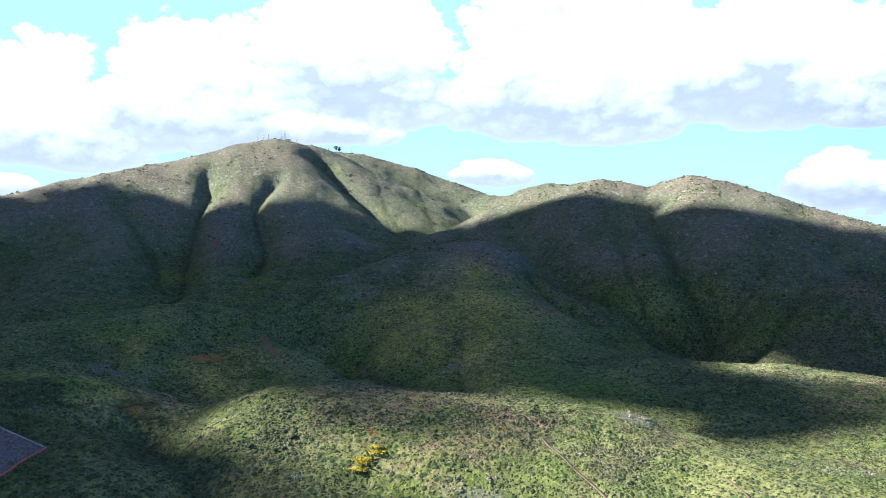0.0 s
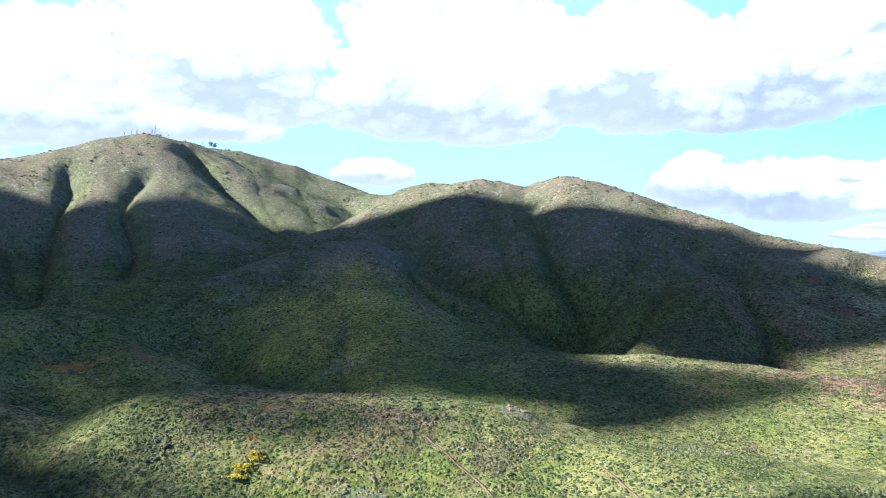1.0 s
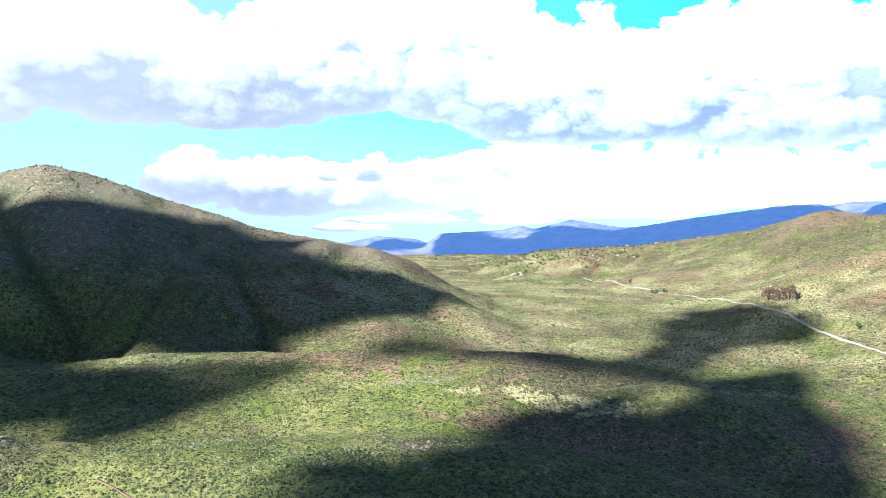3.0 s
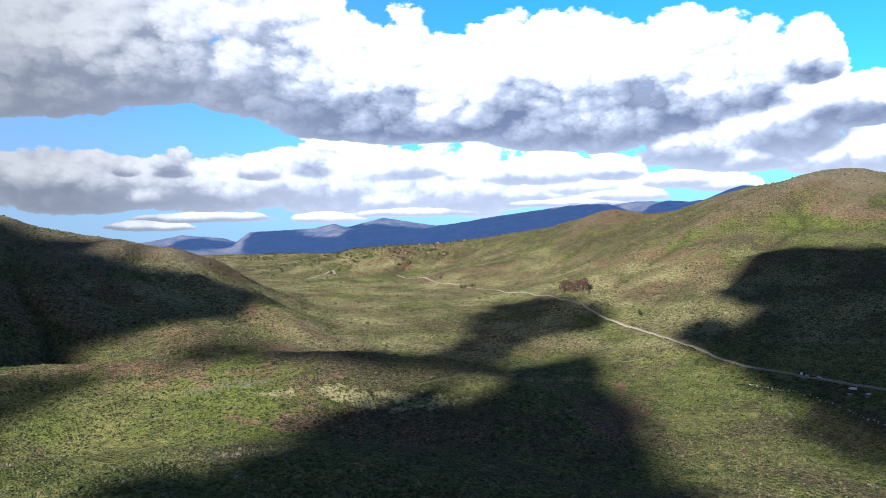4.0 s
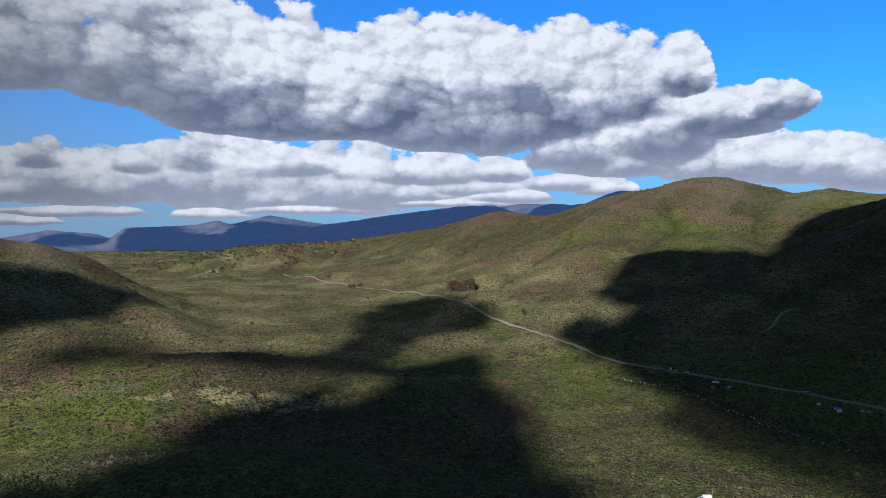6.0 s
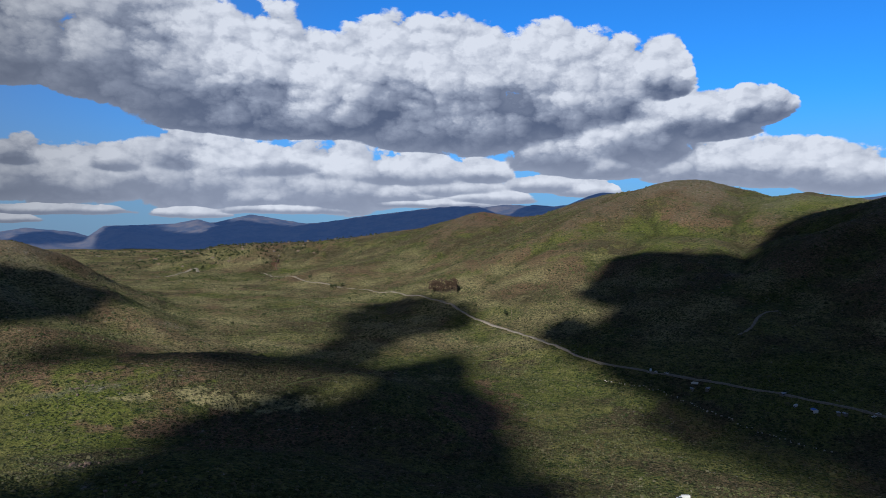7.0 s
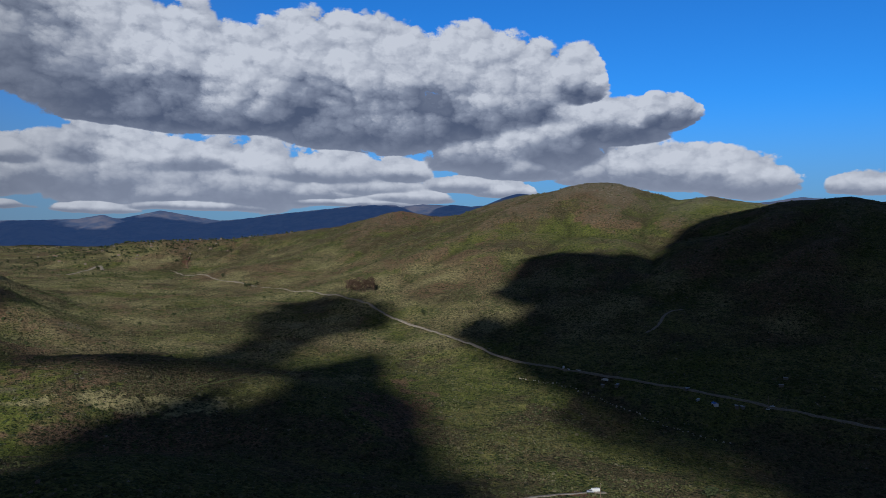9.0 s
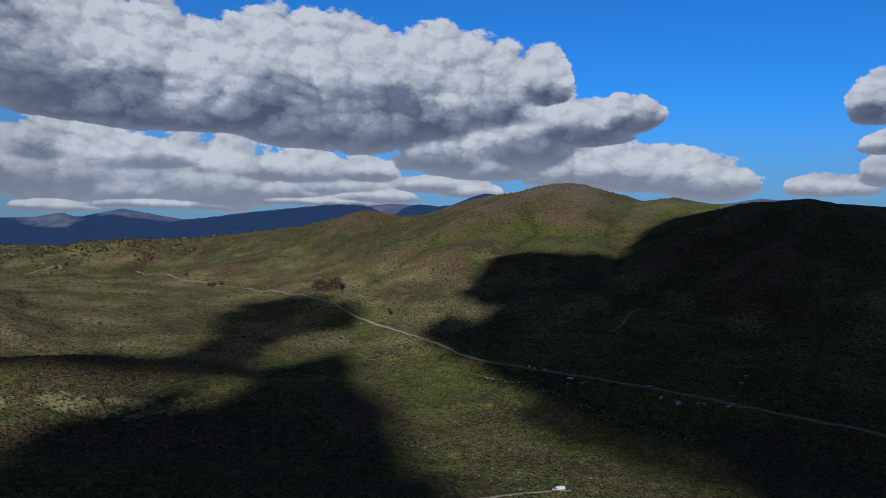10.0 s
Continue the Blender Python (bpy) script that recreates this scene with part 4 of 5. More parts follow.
HAZY_BANKS = [
    [(-3293, 1007, 30), (-3267, 942, 22), (-3254, 838, 30), (-3254, 864, 30), (-3254, 890, 30), (-3228, 812, 45), (-3228, 1098, 22), (-3215, 747, 30), (-3215, 916, 58), (-3202, 786, 45), (-3202, 1007, 106), (-3202, 1098, 33), (-3189, 747, 22), (-3163, 799, 22), (-3163, 916, 62), (-3137, 864, 30), (-3137, 1085, 80), (-3124, 955, 45), (-3111, 1020, 22), (-3085, 968, 22), (-3072, 1111, 70), (-3072, 1176, 22), (-3046, 1059, 22), (-3033, 1163, 51), (-3007, 1124, 22), (-2994, 1150, 22), (-2994, 1202, 41), (-2968, 1228, 30)],
    [(-2604, 630, 30), (-2604, 682, 22), (-2591, 539, 22), (-2591, 695, 22), (-2578, 656, 45), (-2565, 526, 30), (-2552, 591, 74), (-2513, 643, 22), (-2487, 604, 51), (-2435, 604, 43), (-2396, 604, 43), (-2357, 604, 43), (-2318, 630, 30), (-2279, 604, 58), (-2266, 552, 22), (-2240, 539, 22), (-2214, 526, 30), (-2201, 604, 91), (-2188, 526, 30), (-2175, 682, 30), (-2162, 539, 22), (-2123, 578, 30), (-2123, 643, 70), (-2097, 591, 22), (-2097, 695, 22), (-2071, 617, 22), (-2071, 669, 43)],
    [(-3527, 812, 30), (-3527, 864, 30), (-3501, 890, 41), (-3501, 929, 22), (-3475, 773, 22), (-3475, 864, 22), (-3462, 799, 33), (-3462, 851, 22), (-3436, 916, 74), (-3410, 825, 62), (-3397, 773, 22), (-3384, 955, 41), (-3371, 916, 22), (-3358, 773, 45), (-3358, 929, 22), (-3319, 695, 33), (-3319, 747, 56), (-3293, 682, 22), (-3293, 786, 22), (-3267, 734, 22)],
    [(-173, 3035, 30), (-147, 3009, 41), (-108, 2996, 51), (-69, 2970, 51), (-30, 2957, 43), (8, 2957, 33), (34, 2944, 30), (47, 2996, 22), (60, 2944, 30), (99, 2918, 33), (125, 2814, 30), (125, 2840, 30), (138, 2788, 30), (138, 2892, 45), (151, 2762, 22), (164, 2918, 22), (177, 2905, 22)],
    [(398, 3152, 51), (424, 3087, 22), (437, 3126, 51), (450, 3087, 33), (476, 3100, 30)],
    [(476, 2229, 22), (502, 2242, 22), (528, 2281, 41), (554, 2307, 30), (606, 2307, 41), (632, 2359, 22), (645, 2320, 51), (658, 2281, 30), (684, 2294, 30)],
    [(-3579, 487, 45), (-3553, 513, 41), (-3540, 474, 22)],
    [(-3813, 1709, 22), (-3813, 1748, 43), (-3787, 1722, 33), (-3787, 1774, 22), (-3774, 1683, 22)],
    [(1191, 344, 30), (1230, 357, 43), (1269, 357, 43), (1308, 370, 33), (1321, 461, 30), (1347, 396, 41), (1347, 448, 22), (1373, 422, 33), (1386, 448, 22)],
    [(-2994, -97, 41), (-2968, -71, 41)],
    [(398, 2463, 30), (424, 2450, 30), (450, 2450, 30), (476, 2450, 30), (515, 2463, 41), (541, 2489, 30), (554, 2463, 22)],
    [(1321, 695, 22), (1334, 682, 22), (1360, 656, 41), (1386, 630, 41), (1412, 604, 30)],
    [(-277, 3165, 30), (-251, 3152, 33)],
    [(1438, 1033, 22), (1464, 1020, 33), (1477, 942, 30), (1477, 968, 33), (1477, 994, 30)],
    [(-1343, -253, 30), (-1330, -279, 30), (-1317, -318, 30), (-1304, -344, 22)],
    [(-251, 2151, 30), (-238, 2099, 30), (-238, 2125, 30)],
    [(-56, 3061, 30), (-56, 3087, 22)],
    [(-3488, 474, 22)],
    [(-3384, 656, 22)],
    [(-3163, 708, 22)],
    [(-3150, 383, 22), (-3137, 396, 22)],
    [(-2981, 6, 22)],
    [(-1343, -149, 22), (-1330, -175, 22), (-1317, -188, 22), (-1304, -201, 22), (-1291, -214, 22)],
    [(-628, 2983, 22), (-602, 2970, 22)],
    [(-225, 3217, 22), (-199, 3230, 22)],
    [(138, 2645, 22), (164, 2658, 22)],
    [(229, 2879, 22)],
    [(424, 3009, 22)],
    [(502, 2541, 22), (515, 2554, 22), (528, 2567, 22), (541, 2580, 22)],
    [(515, -851, 22), (528, -864, 22), (541, -877, 22)],
    [(567, -916, 22), (580, -929, 22), (593, -942, 22)],
    [(619, -981, 22), (632, -994, 22)],
    [(762, 2346, 22)],
    [(866, 1033, 22), (879, 1020, 22)],
    [(892, 1072, 22)],
    [(1165, 422, 22), (1178, 435, 22)],
    [(1399, 1007, 22)],
]
THIN_BANKS = [
    [(-693, 3113, 30), (-680, 3022, 56), (-667, 3074, 58), (-641, 3113, 30)],
    [(-2643, 695, 33), (-2643, 747, 56), (-2643, 799, 33)],
    [(-3722, 1761, 51), (-3709, 1722, 30), (-3683, 1748, 41), (-3644, 1735, 30)],
    [(-3553, 396, 51), (-3540, 435, 30), (-3514, 409, 30)],
    [(1061, 1293, 33), (1061, 1319, 30), (1100, 1306, 51), (1113, 1345, 30), (1139, 1319, 30)],
    [(1399, 695, 30), (1438, 682, 51), (1477, 721, 45), (1477, 903, 30), (1503, 747, 41), (1503, 903, 30), (1529, 773, 41), (1529, 1007, 33), (1542, 812, 43), (1555, 851, 43), (1555, 903, 51), (1555, 955, 51), (1594, 929, 33)],
    [(-3072, -71, 30), (-3046, -45, 45), (-3020, -19, 33)],
    [(333, 3217, 45)],
    [(476, 3022, 30), (502, 3048, 45)],
    [(190, 2736, 30), (190, 2762, 30), (190, 2801, 43), (190, 2840, 33), (216, 2827, 30)],
    [(346, 2515, 30), (372, 2502, 30), (398, 2502, 30), (450, 2502, 43), (450, 2541, 30)],
    [(528, 2216, 30), (567, 2216, 41), (593, 2242, 43), (632, 2242, 33)],
    [(723, 2307, 30), (736, 2268, 43), (762, 2294, 30)],
    [(-2903, 838, 30), (-2890, 799, 41)],
    [(-2721, 110, 41), (-2695, 149, 33), (-2669, 175, 33), (-2643, 201, 33), (-2604, 227, 30)],
    [(-17, 3022, 41), (21, 3035, 30)],
    [(-2539, 708, 33)],
    [(-329, 3204, 33), (-303, 3217, 33), (-277, 3204, 30)],
    [(710, 2814, 33)],
    [(1217, 409, 30), (1243, 409, 30), (1269, 409, 30), (1295, 422, 33)],
    [(-3254, 552, 30)],
    [(-3215, 656, 30)],
    [(-3163, 266, 30)],
    [(-3150, 747, 30), (-3124, 760, 30)],
    [(-1291, -279, 30), (-1291, -253, 30), (-1278, -318, 30), (-1265, -344, 30), (-1239, -240, 30)],
    [(-290, 2112, 30), (-290, 2138, 30), (-277, 2060, 30), (-277, 2086, 30)],
    [(918, 1033, 30)],
    [(1087, 1085, 30)],
    [(1594, 1293, 30)],
]


def cloud_material():
    m, n, bsdf = material("cloud")
    bsdf.inputs["Base Color"].default_value = (0.85, 0.85, 0.87, 1)
    bsdf.inputs["Roughness"].default_value = 1.0
    return m


def veil_material(name, least, most):
    """Thin cloud that lets part of the sunlight through."""
    m, n, bsdf = material(name)
    bsdf.inputs["Base Color"].default_value = (0.85, 0.85, 0.87, 1)
    clear = n.add("ShaderNodeBsdfTransparent")
    both = n.add("ShaderNodeMixShader")
    spot = n.add("ShaderNodeTexCoord").outputs["Object"]
    n.put(both.inputs[0], n.step(n.noise(spot, 0.012, 3, 0.6), 0.35, 0.6, least, most))
    n.put(both.inputs[1], clear.outputs[0])
    n.put(both.inputs[2], bsdf.outputs[0])
    for node in n.tree.nodes:
        if node.type == "OUTPUT_MATERIAL":
            n.put(node.inputs[0], both.outputs[0])
    return m


CLOUD, VEIL, HAZY = cloud_material(), veil_material("thin_cloud", 0.40, 0.72), veil_material("hazy_cloud", 0.62, 0.82)


def cloud(heaps, mat, label):
    """A cumulus bank with a flat base, a heaped top and a ragged rim, as one closed skin."""
    step = 12.0
    xs = np.arange(min(h[0] - h[2] for h in heaps) - 40, max(h[0] + h[2] for h in heaps) + 40, step)
    ys = np.arange(min(h[1] - h[2] for h in heaps) - 40, max(h[1] + h[2] for h in heaps) + 40, step)
    gx, gy = np.meshgrid(xs, ys, indexing="ij")
    body = np.full(gx.shape, -1.0)
    for x, y, r in heaps:
        body = np.maximum(body, 1 - np.hypot(gx - x, gy - y) / r)
    body += 0.10 * fbm(gx / 45, gy / 45, 3, 301)
    full = body > 0
    cell = (full[:-1, :-1].astype(int) + full[1:, :-1] + full[:-1, 1:] + full[1:, 1:]) >= 2
    swell = np.clip(body, 0, 1) ** 0.5 * (60 + 25 * fbm(gx / 60, gy / 60, 3, 311))
    wide = len(ys)
    i, j = np.nonzero(cell)
    a = i * wide + j
    top = np.stack([a, a + wide, a + wide + 1, a + 1], 1)
    base = top[:, ::-1] + gx.size
    points = np.concatenate([np.stack([gx, gy, CLOUD_LEVEL + 4 + swell], -1).reshape(-1, 3), np.stack([gx, gy, np.full(gx.shape, CLOUD_LEVEL)], -1).reshape(-1, 3)])
    quads = np.concatenate([top, base])
    ends = np.sort(np.concatenate([np.stack([top[:, k], top[:, (k + 1) % 4]], 1) for k in range(4)]), 1)
    rim, times = np.unique(ends, axis=0, return_counts=True)
    rim = rim[times == 1]
    quads = np.concatenate([quads, np.stack([rim[:, 0], rim[:, 1], rim[:, 1] + gx.size, rim[:, 0] + gx.size], 1)])
    used = np.unique(quads)
    me = sheet("cloud", points[used], np.searchsorted(used, quads), mat)
    return tagged(new("cloud", me), label, "cloud", group="clouds over the hills")


for heaps in DENSE_BANKS:
    cloud(heaps, CLOUD, "white heaped cumulus cloud drifting over the hills")
for heaps in HAZY_BANKS:
    cloud(heaps, HAZY, "hazy grey cloud that lets a little sun through")
for heaps in THIN_BANKS:
    cloud(heaps, VEIL, "thin pale cloud that lets some sun through")

# ---- things ----
# Places on the map: x, y.
ROAD = [(626.1, -329.2), (640.0, -279.8), (673.0, -239.5), (694.0, -203.0), (703.4, -170.6), (729.3, -129.1), (753.6, -83.1), (766.5, -44.1), (780.0, -15.1),
    (795.2, 21.5), (815.3, 53.9), (830.7, 84.5), (865.0, 112.2), (894.6, 137.8), (926.5, 172.8), (969.3, 212.5), (1013.4, 255.7), (1051.7, 291.7),
    (1082.0, 318.3), (1142.5, 365.0), (1182.6, 407.8), (1240.9, 470.2), (1317.2, 567.3), (1335.4, 645.1), (1374.9, 725.1), (1499.1, 871.4), (1668.0, 1015.0)]
LANE = [(1582.3, 1152.8), (1650.6, 1210.4), (1605.1, 1207.1), (1509.6, 1171.0), (1420.4, 1156.1)]
YARD_TRACK = [(436.3, 47.8), (452.8, 31.7), (470.4, 14.5), (483.5, -3.8), (490.0, -18.9)]
RED_TRAIL = [(59.0, 410.3), (68.6, 390.4), (75.7, 379.2), (82.1, 367.5), (85.6, 357.5), (86.4, 346.5)]
RED_TRAIL_EAST = [(148.4, 370.9), (153.6, 344.5), (155.8, 328.4), (150.7, 312.6)]
RED_SCAR = [(-392.7, 1271.1), (-384.0, 1231.0), (-369.2, 1196.3), (-359.9, 1161.1)]
SCAR_B = [(1814.4, 1055.9), (1756.3, 1031.5), (1692.5, 989.1)]
HILL_TRACK = [(981.8, -130.3), (975.9, -110.7), (949.7, -102.1), (918.2, -93.2), (896.7, -77.5)]
GREEN_TRACK = [(567.8, 323.9), (624.4, 293.8), (763.1, 309.0), (832.0, 263.3), (853.8, 186.1)]
STONE_ROW = [(778.0, 63.3), (761.6, 38.0), (750.2, 8.2), (725.5, -20.2), (698.8, -40.9), (671.3, -69.9), (650.2, -96.9), (638.5, -128.1)]
POLES = [(477.1, -15.1), (829.3, 85.7), (878.1, 103.6), (1008.2, 213.1), (704.4, -170.8)]
GROVE = [(1203.9, 400.0), (1199.2, 393.4), (1199.9, 387.6), (1186.8, 378.3), (1189.8, 374.3), (1182.4, 366.0), (1187.2, 362.5), (1183.9, 356.6), (1187.1, 352.6),
    (1177.9, 344.9), (1209.5, 393.8), (1200.9, 379.8), (1192.8, 366.3), (1188.6, 350.1)]
ROAD_TREES = [(1325.9, 651.0), (1329.0, 645.5), (1335.9, 631.3), (1723.8, 1041.4), (1602.1, 1182.3), (1026.8, 225.5), (507.5, -87.9), (1645.7, 1186.7), (1408.6, 742.9)]
SUMMIT_MASTS = [(-436.4, 1686.5), (-422.8, 1689.9), (-411.6, 1692.7), (-381.4, 1699.7), (-375.1, 1701.1), (-348.4, 1706.8), (-323.8, 1867.1), (-299.7, 1871.2), (-240.8, 1879.6)]
SUMMIT_TREES = [(-339.6, 1849.1), (-280.3, 1869.1), (-270.3, 1870.6)]
CARS = [(795.1, 17.1), (793.8, 11.6), (787.7, 1.1), (764.5, -26.7), (703.9, -174.2), (698.3, -169.4), (715.3, -111.0)]
SHEDS = [(740.0, -103.7), (751.3, -37.8), (700.5, -142.6), (699.8, -147.6), (752.8, -23.5), (765.4, -201.3), (748.9, -192.9)]
BLUE_SHED = [(706.0, -124.7)]
YARD_CARS = [(484.2, -8.6), (488.1, -12.1)]
PAD = [(-199.9, 367.1), (-226.2, 371.3), (-205.8, 338.2)]
YELLOW = [(-44.0, 379.4), (-41.0, 384.8), (-38.2, 386.8), (-35.0, 390.4), (-33.2, 391.3)]
BOULDERS = [(122.0, 447.5), (-293.3, 635.7), (244.2, 408.5), (-110.0, 925.7), (-67.3, 935.0), (18.6, 364.1), (401.9, 1195.9), (268.8, 1249.7), (459.3, 1140.1),
    (-565.7, 1060.6), (101.4, 1016.8), (76.8, 1008.6)]
BOULDERS_EAST = [(305.4, 293.7), (456.5, 443.2), (783.5, 614.6), (569.5, 699.7), (296.5, 250.8)]
TOWN = [(2120.1, 1705.7), (1821.5, 1310.5), (1879.5, 1247.7), (1915.9, 1149.3), (1696.3, 1316.2), (1988.5, 1103.5), (2241.1, 1998.3), (2512.1, 2069.5)]


def level(x, y):
    return float(height(np.array([x]), np.array([y]))[0])


def part(name, bm, mat, parent, label=""):
    """Links a bmesh as one mesh object under a thing or a part."""
    me = bpy.data.meshes.new(name)
    bm.to_mesh(me)
    bm.free()
    me.materials.append(mat)
    ob = new(name, me)
    ob.parent = parent
    return tagged(ob, label) if label else ob


def block(bm, size, at=(0, 0, 0), bevel=0.0, turn=0.0):
    made = bmesh.ops.create_cube(bm, size=1.0)["verts"]
    bmesh.ops.transform(bm, matrix=Matrix.Translation(at) @ Matrix.Rotation(turn, 4, "Z") @ Matrix.Diagonal((*size, 1)), verts=made)
    if bevel:
        edges = list({e for v in made for e in v.link_edges})
        bmesh.ops.bevel(bm, geom=edges, offset=bevel, segments=2, affect="EDGES")
    return bm


def rod(bm, a, b, r0, r1, sides=6):
    a, b = Vector(a), Vector(b)
    m = Matrix.Translation((a + b) / 2) @ (b - a).to_track_quat("Z", "Y").to_matrix().to_4x4()
    bmesh.ops.create_cone(bm, cap_ends=True, segments=sides, radius1=r0, radius2=r1, depth=(b - a).length, matrix=m)
    return bm


def thing(name, x, y, label, category, group="", z=None, turn=0.0):
    ob = new(name)
    ob.empty_display_size = 0.5
    ob.matrix_basis = pose(x, y, level(x, y) if z is None else z, 0, 0, turn)
    return tagged(ob, label, category, group)


DIRT = plain("pale_dirt", (0.205, 0.180, 0.146), 0.95, grain=0.5)
RED_DIRT = plain("red_dirt", (0.100, 0.060, 0.044), 0.95, grain=0.8)
DARK_DIRT = plain("dark_graded_soil", (0.085, 0.065, 0.060), 0.95, grain=0.7, amount=0.4)
GRASS_DIRT = plain("grassy_track", (0.085, 0.095, 0.036), 0.95, grain=0.8)
STEEL = plain("galvanised_steel", (0.20, 0.205, 0.215), 0.6, 0.0)
TIMBER = plain("weathered_pole_timber", (0.20, 0.15, 0.11), 0.85)
WHITE = plain("white_paint", (0.60, 0.60, 0.58), 0.5, grain=1.5, amount=0.08)
ROOF_METAL = plain("white_sheet_roofing", (0.30, 0.31, 0.33), 0.4, 0.3, grain=1.0, amount=0.12)
BLUE = plain("blue_tarpaulin", (0.06, 0.16, 0.55), 0.5)
STUCCO = plain("stucco", (0.17, 0.15, 0.125), 0.9)
TILE = plain("roof_tiles", (0.22, 0.13, 0.09), 0.85)
GLASS = plain("dark_window_glass", (0.02, 0.025, 0.03), 0.1, amount=0.05)
RUBBER = plain("tyre_rubber", (0.02, 0.02, 0.02), 0.8)
ORANGE = plain("orange_mesh_fence", (0.45, 0.10, 0.04), 0.7)
BARK = plain("pale_bark", (0.13, 0.095, 0.07), 0.9, grain=2)
GRANITE = plain("weathered_granite", (0.150, 0.108, 0.088), 0.9, grain=0.9, amount=0.35)
PALE_ROCK = plain("pale_weathered_rock", (0.38, 0.34, 0.29), 0.9, grain=0.9, amount=0.3)
YELLOW_BLOOM = plain("yellow_blossom", (0.26, 0.20, 0.012), 0.8, grain=1.5, amount=0.4)


def leaf_material(name, low, high):
    """Foliage that varies from clump to clump."""
    m, n, bsdf = material(name)
    island = n.add("ShaderNodeNewGeometry").outputs["Random Per Island"]
    n.put(bsdf.inputs["Base Color"], n.mix(island, low, high))
    bsdf.inputs["Roughness"].default_value = 0.8
    return m


GUM_LEAF = leaf_material("gum_leaves", (0.030, 0.022, 0.014), (0.085, 0.055, 0.036))
DARK_LEAF = leaf_material("oak_leaves", (0.020, 0.030, 0.014), (0.050, 0.062, 0.026))


# -- tracks that lie on the land --
def ribbon(name, line, width, mat, label, lift=0.14):
    """A road or trail draped over the land, with wavering edges and a slight crown."""
    path, size = [], 0.0
    for (ax, ay), (bx, by) in zip(line[:-1], line[1:]):
        steps = max(2, int(math.hypot(bx - ax, by - ay) / 6))
        path += [Vector((ax + (bx - ax) * k / steps, ay + (by - ay) * k / steps)) for k in range(steps)]
    path.append(Vector(line[-1]))
    for _ in range(3):
        path = [path[0]] + [(a + b * 2 + c) / 4 for a, b, c in zip(path[:-2], path[1:-1], path[2:])] + [path[-1]]
    bm = bmesh.new()
    rows, lanes = [], []
    for k, p in enumerate(path):
        a, b = path[max(k - 1, 0)], path[min(k + 1, len(path) - 1)]
        side = Vector((b.y - a.y, a.x - b.x)).normalized()
        half = width / 2 * (1 + 0.5 * noise.noise(Vector((p.x / 7, p.y / 7, 0))))
        lanes.append([p + side * half * f for f in (-1.0, -0.85, 0.0, 0.85, 1.0)])
    levels = height(np.array([[s.x for s in lane] for lane in lanes]), np.array([[s.y for s in lane] for lane in lanes]))
    for spots, tops in zip(lanes, levels):
        mean = float(tops[1:4].max())
        zs = [tops[0] - 0.6, mean + lift * 0.8, mean + lift, mean + lift * 0.8, tops[4] - 0.6]
        rows.append([bm.verts.new((s.x, s.y, z)) for s, z in zip(spots, zs)])
    for r, s in zip(rows[:-1], rows[1:]):
        for k in range(4):
            bm.faces.new((r[k], r[k + 1], s[k + 1], s[k]))
    for f in bm.faces:
        f.smooth = True
    bmesh.ops.recalc_face_normals(bm, faces=bm.faces)
    me = bpy.data.meshes.new(name)
    bm.to_mesh(me)
    bm.free()
    me.materials.append(mat)
    return tagged(new(name, me), label, name, kind="structure")


ribbon("road", ROAD, 4.8, DIRT, "pale unpaved road winding through the valley")
ribbon("road", LANE, 9.0, DIRT, "pale lane curving over the far valley floor")
ribbon("trail", YARD_TRACK, 3.6, DIRT, "pale dirt drive leading to the parked vehicles")
ribbon("trail", RED_TRAIL, 1.4, RED_DIRT, "red bare-earth footpath over the grassy hill")
ribbon("trail", RED_TRAIL_EAST, 1.2, RED_DIRT, "red bare-earth footpath over the grassy hill")
ribbon("trail", RED_SCAR, 5.0, RED_DIRT, "red eroded scar on the dark mountainside")
ribbon("trail", SCAR_B, 4.0, RED_DIRT, "reddish cutting in the far hillside")
ribbon("trail", HILL_TRACK, 4.0, DIRT, "pale dirt track climbing the shaded hill")
ribbon("trail", GREEN_TRACK, 2.5, GRASS_DIRT, "grassy old track across the valley scrub")


# -- trees and bushes --
def ball():
    """Corners and faces of a small rounded clump."""
    bm = bmesh.new()
    bmesh.ops.create_icosphere(bm, subdivisions=1, radius=1.0)
    bm.verts.index_update()
    corners, faces = [v.co.copy() for v in bm.verts], [[v.index for v in f.verts] for f in bm.faces]
    bm.free()
    return corners, faces


BALL = ball()


def clumps(bm, centres, size, rng, flat=0.8):
    """Many small ragged leaf clumps."""
    for c in centres:
        s = size * rng.uniform(0.6, 1.35)
        turn = Euler((rng.uniform(0, 6), rng.uniform(0, 6), rng.uniform(0, 6))).to_matrix()
        made = []
        for co in BALL[0]:
            p = turn @ (co * rng.uniform(0.6, 1.25))
            made.append(bm.verts.new(Vector(c) + Vector((p.x * s, p.y * s, p.z * s * flat))))
        for f in BALL[1]:
            bm.faces.new([made[k] for k in f])
    return bm


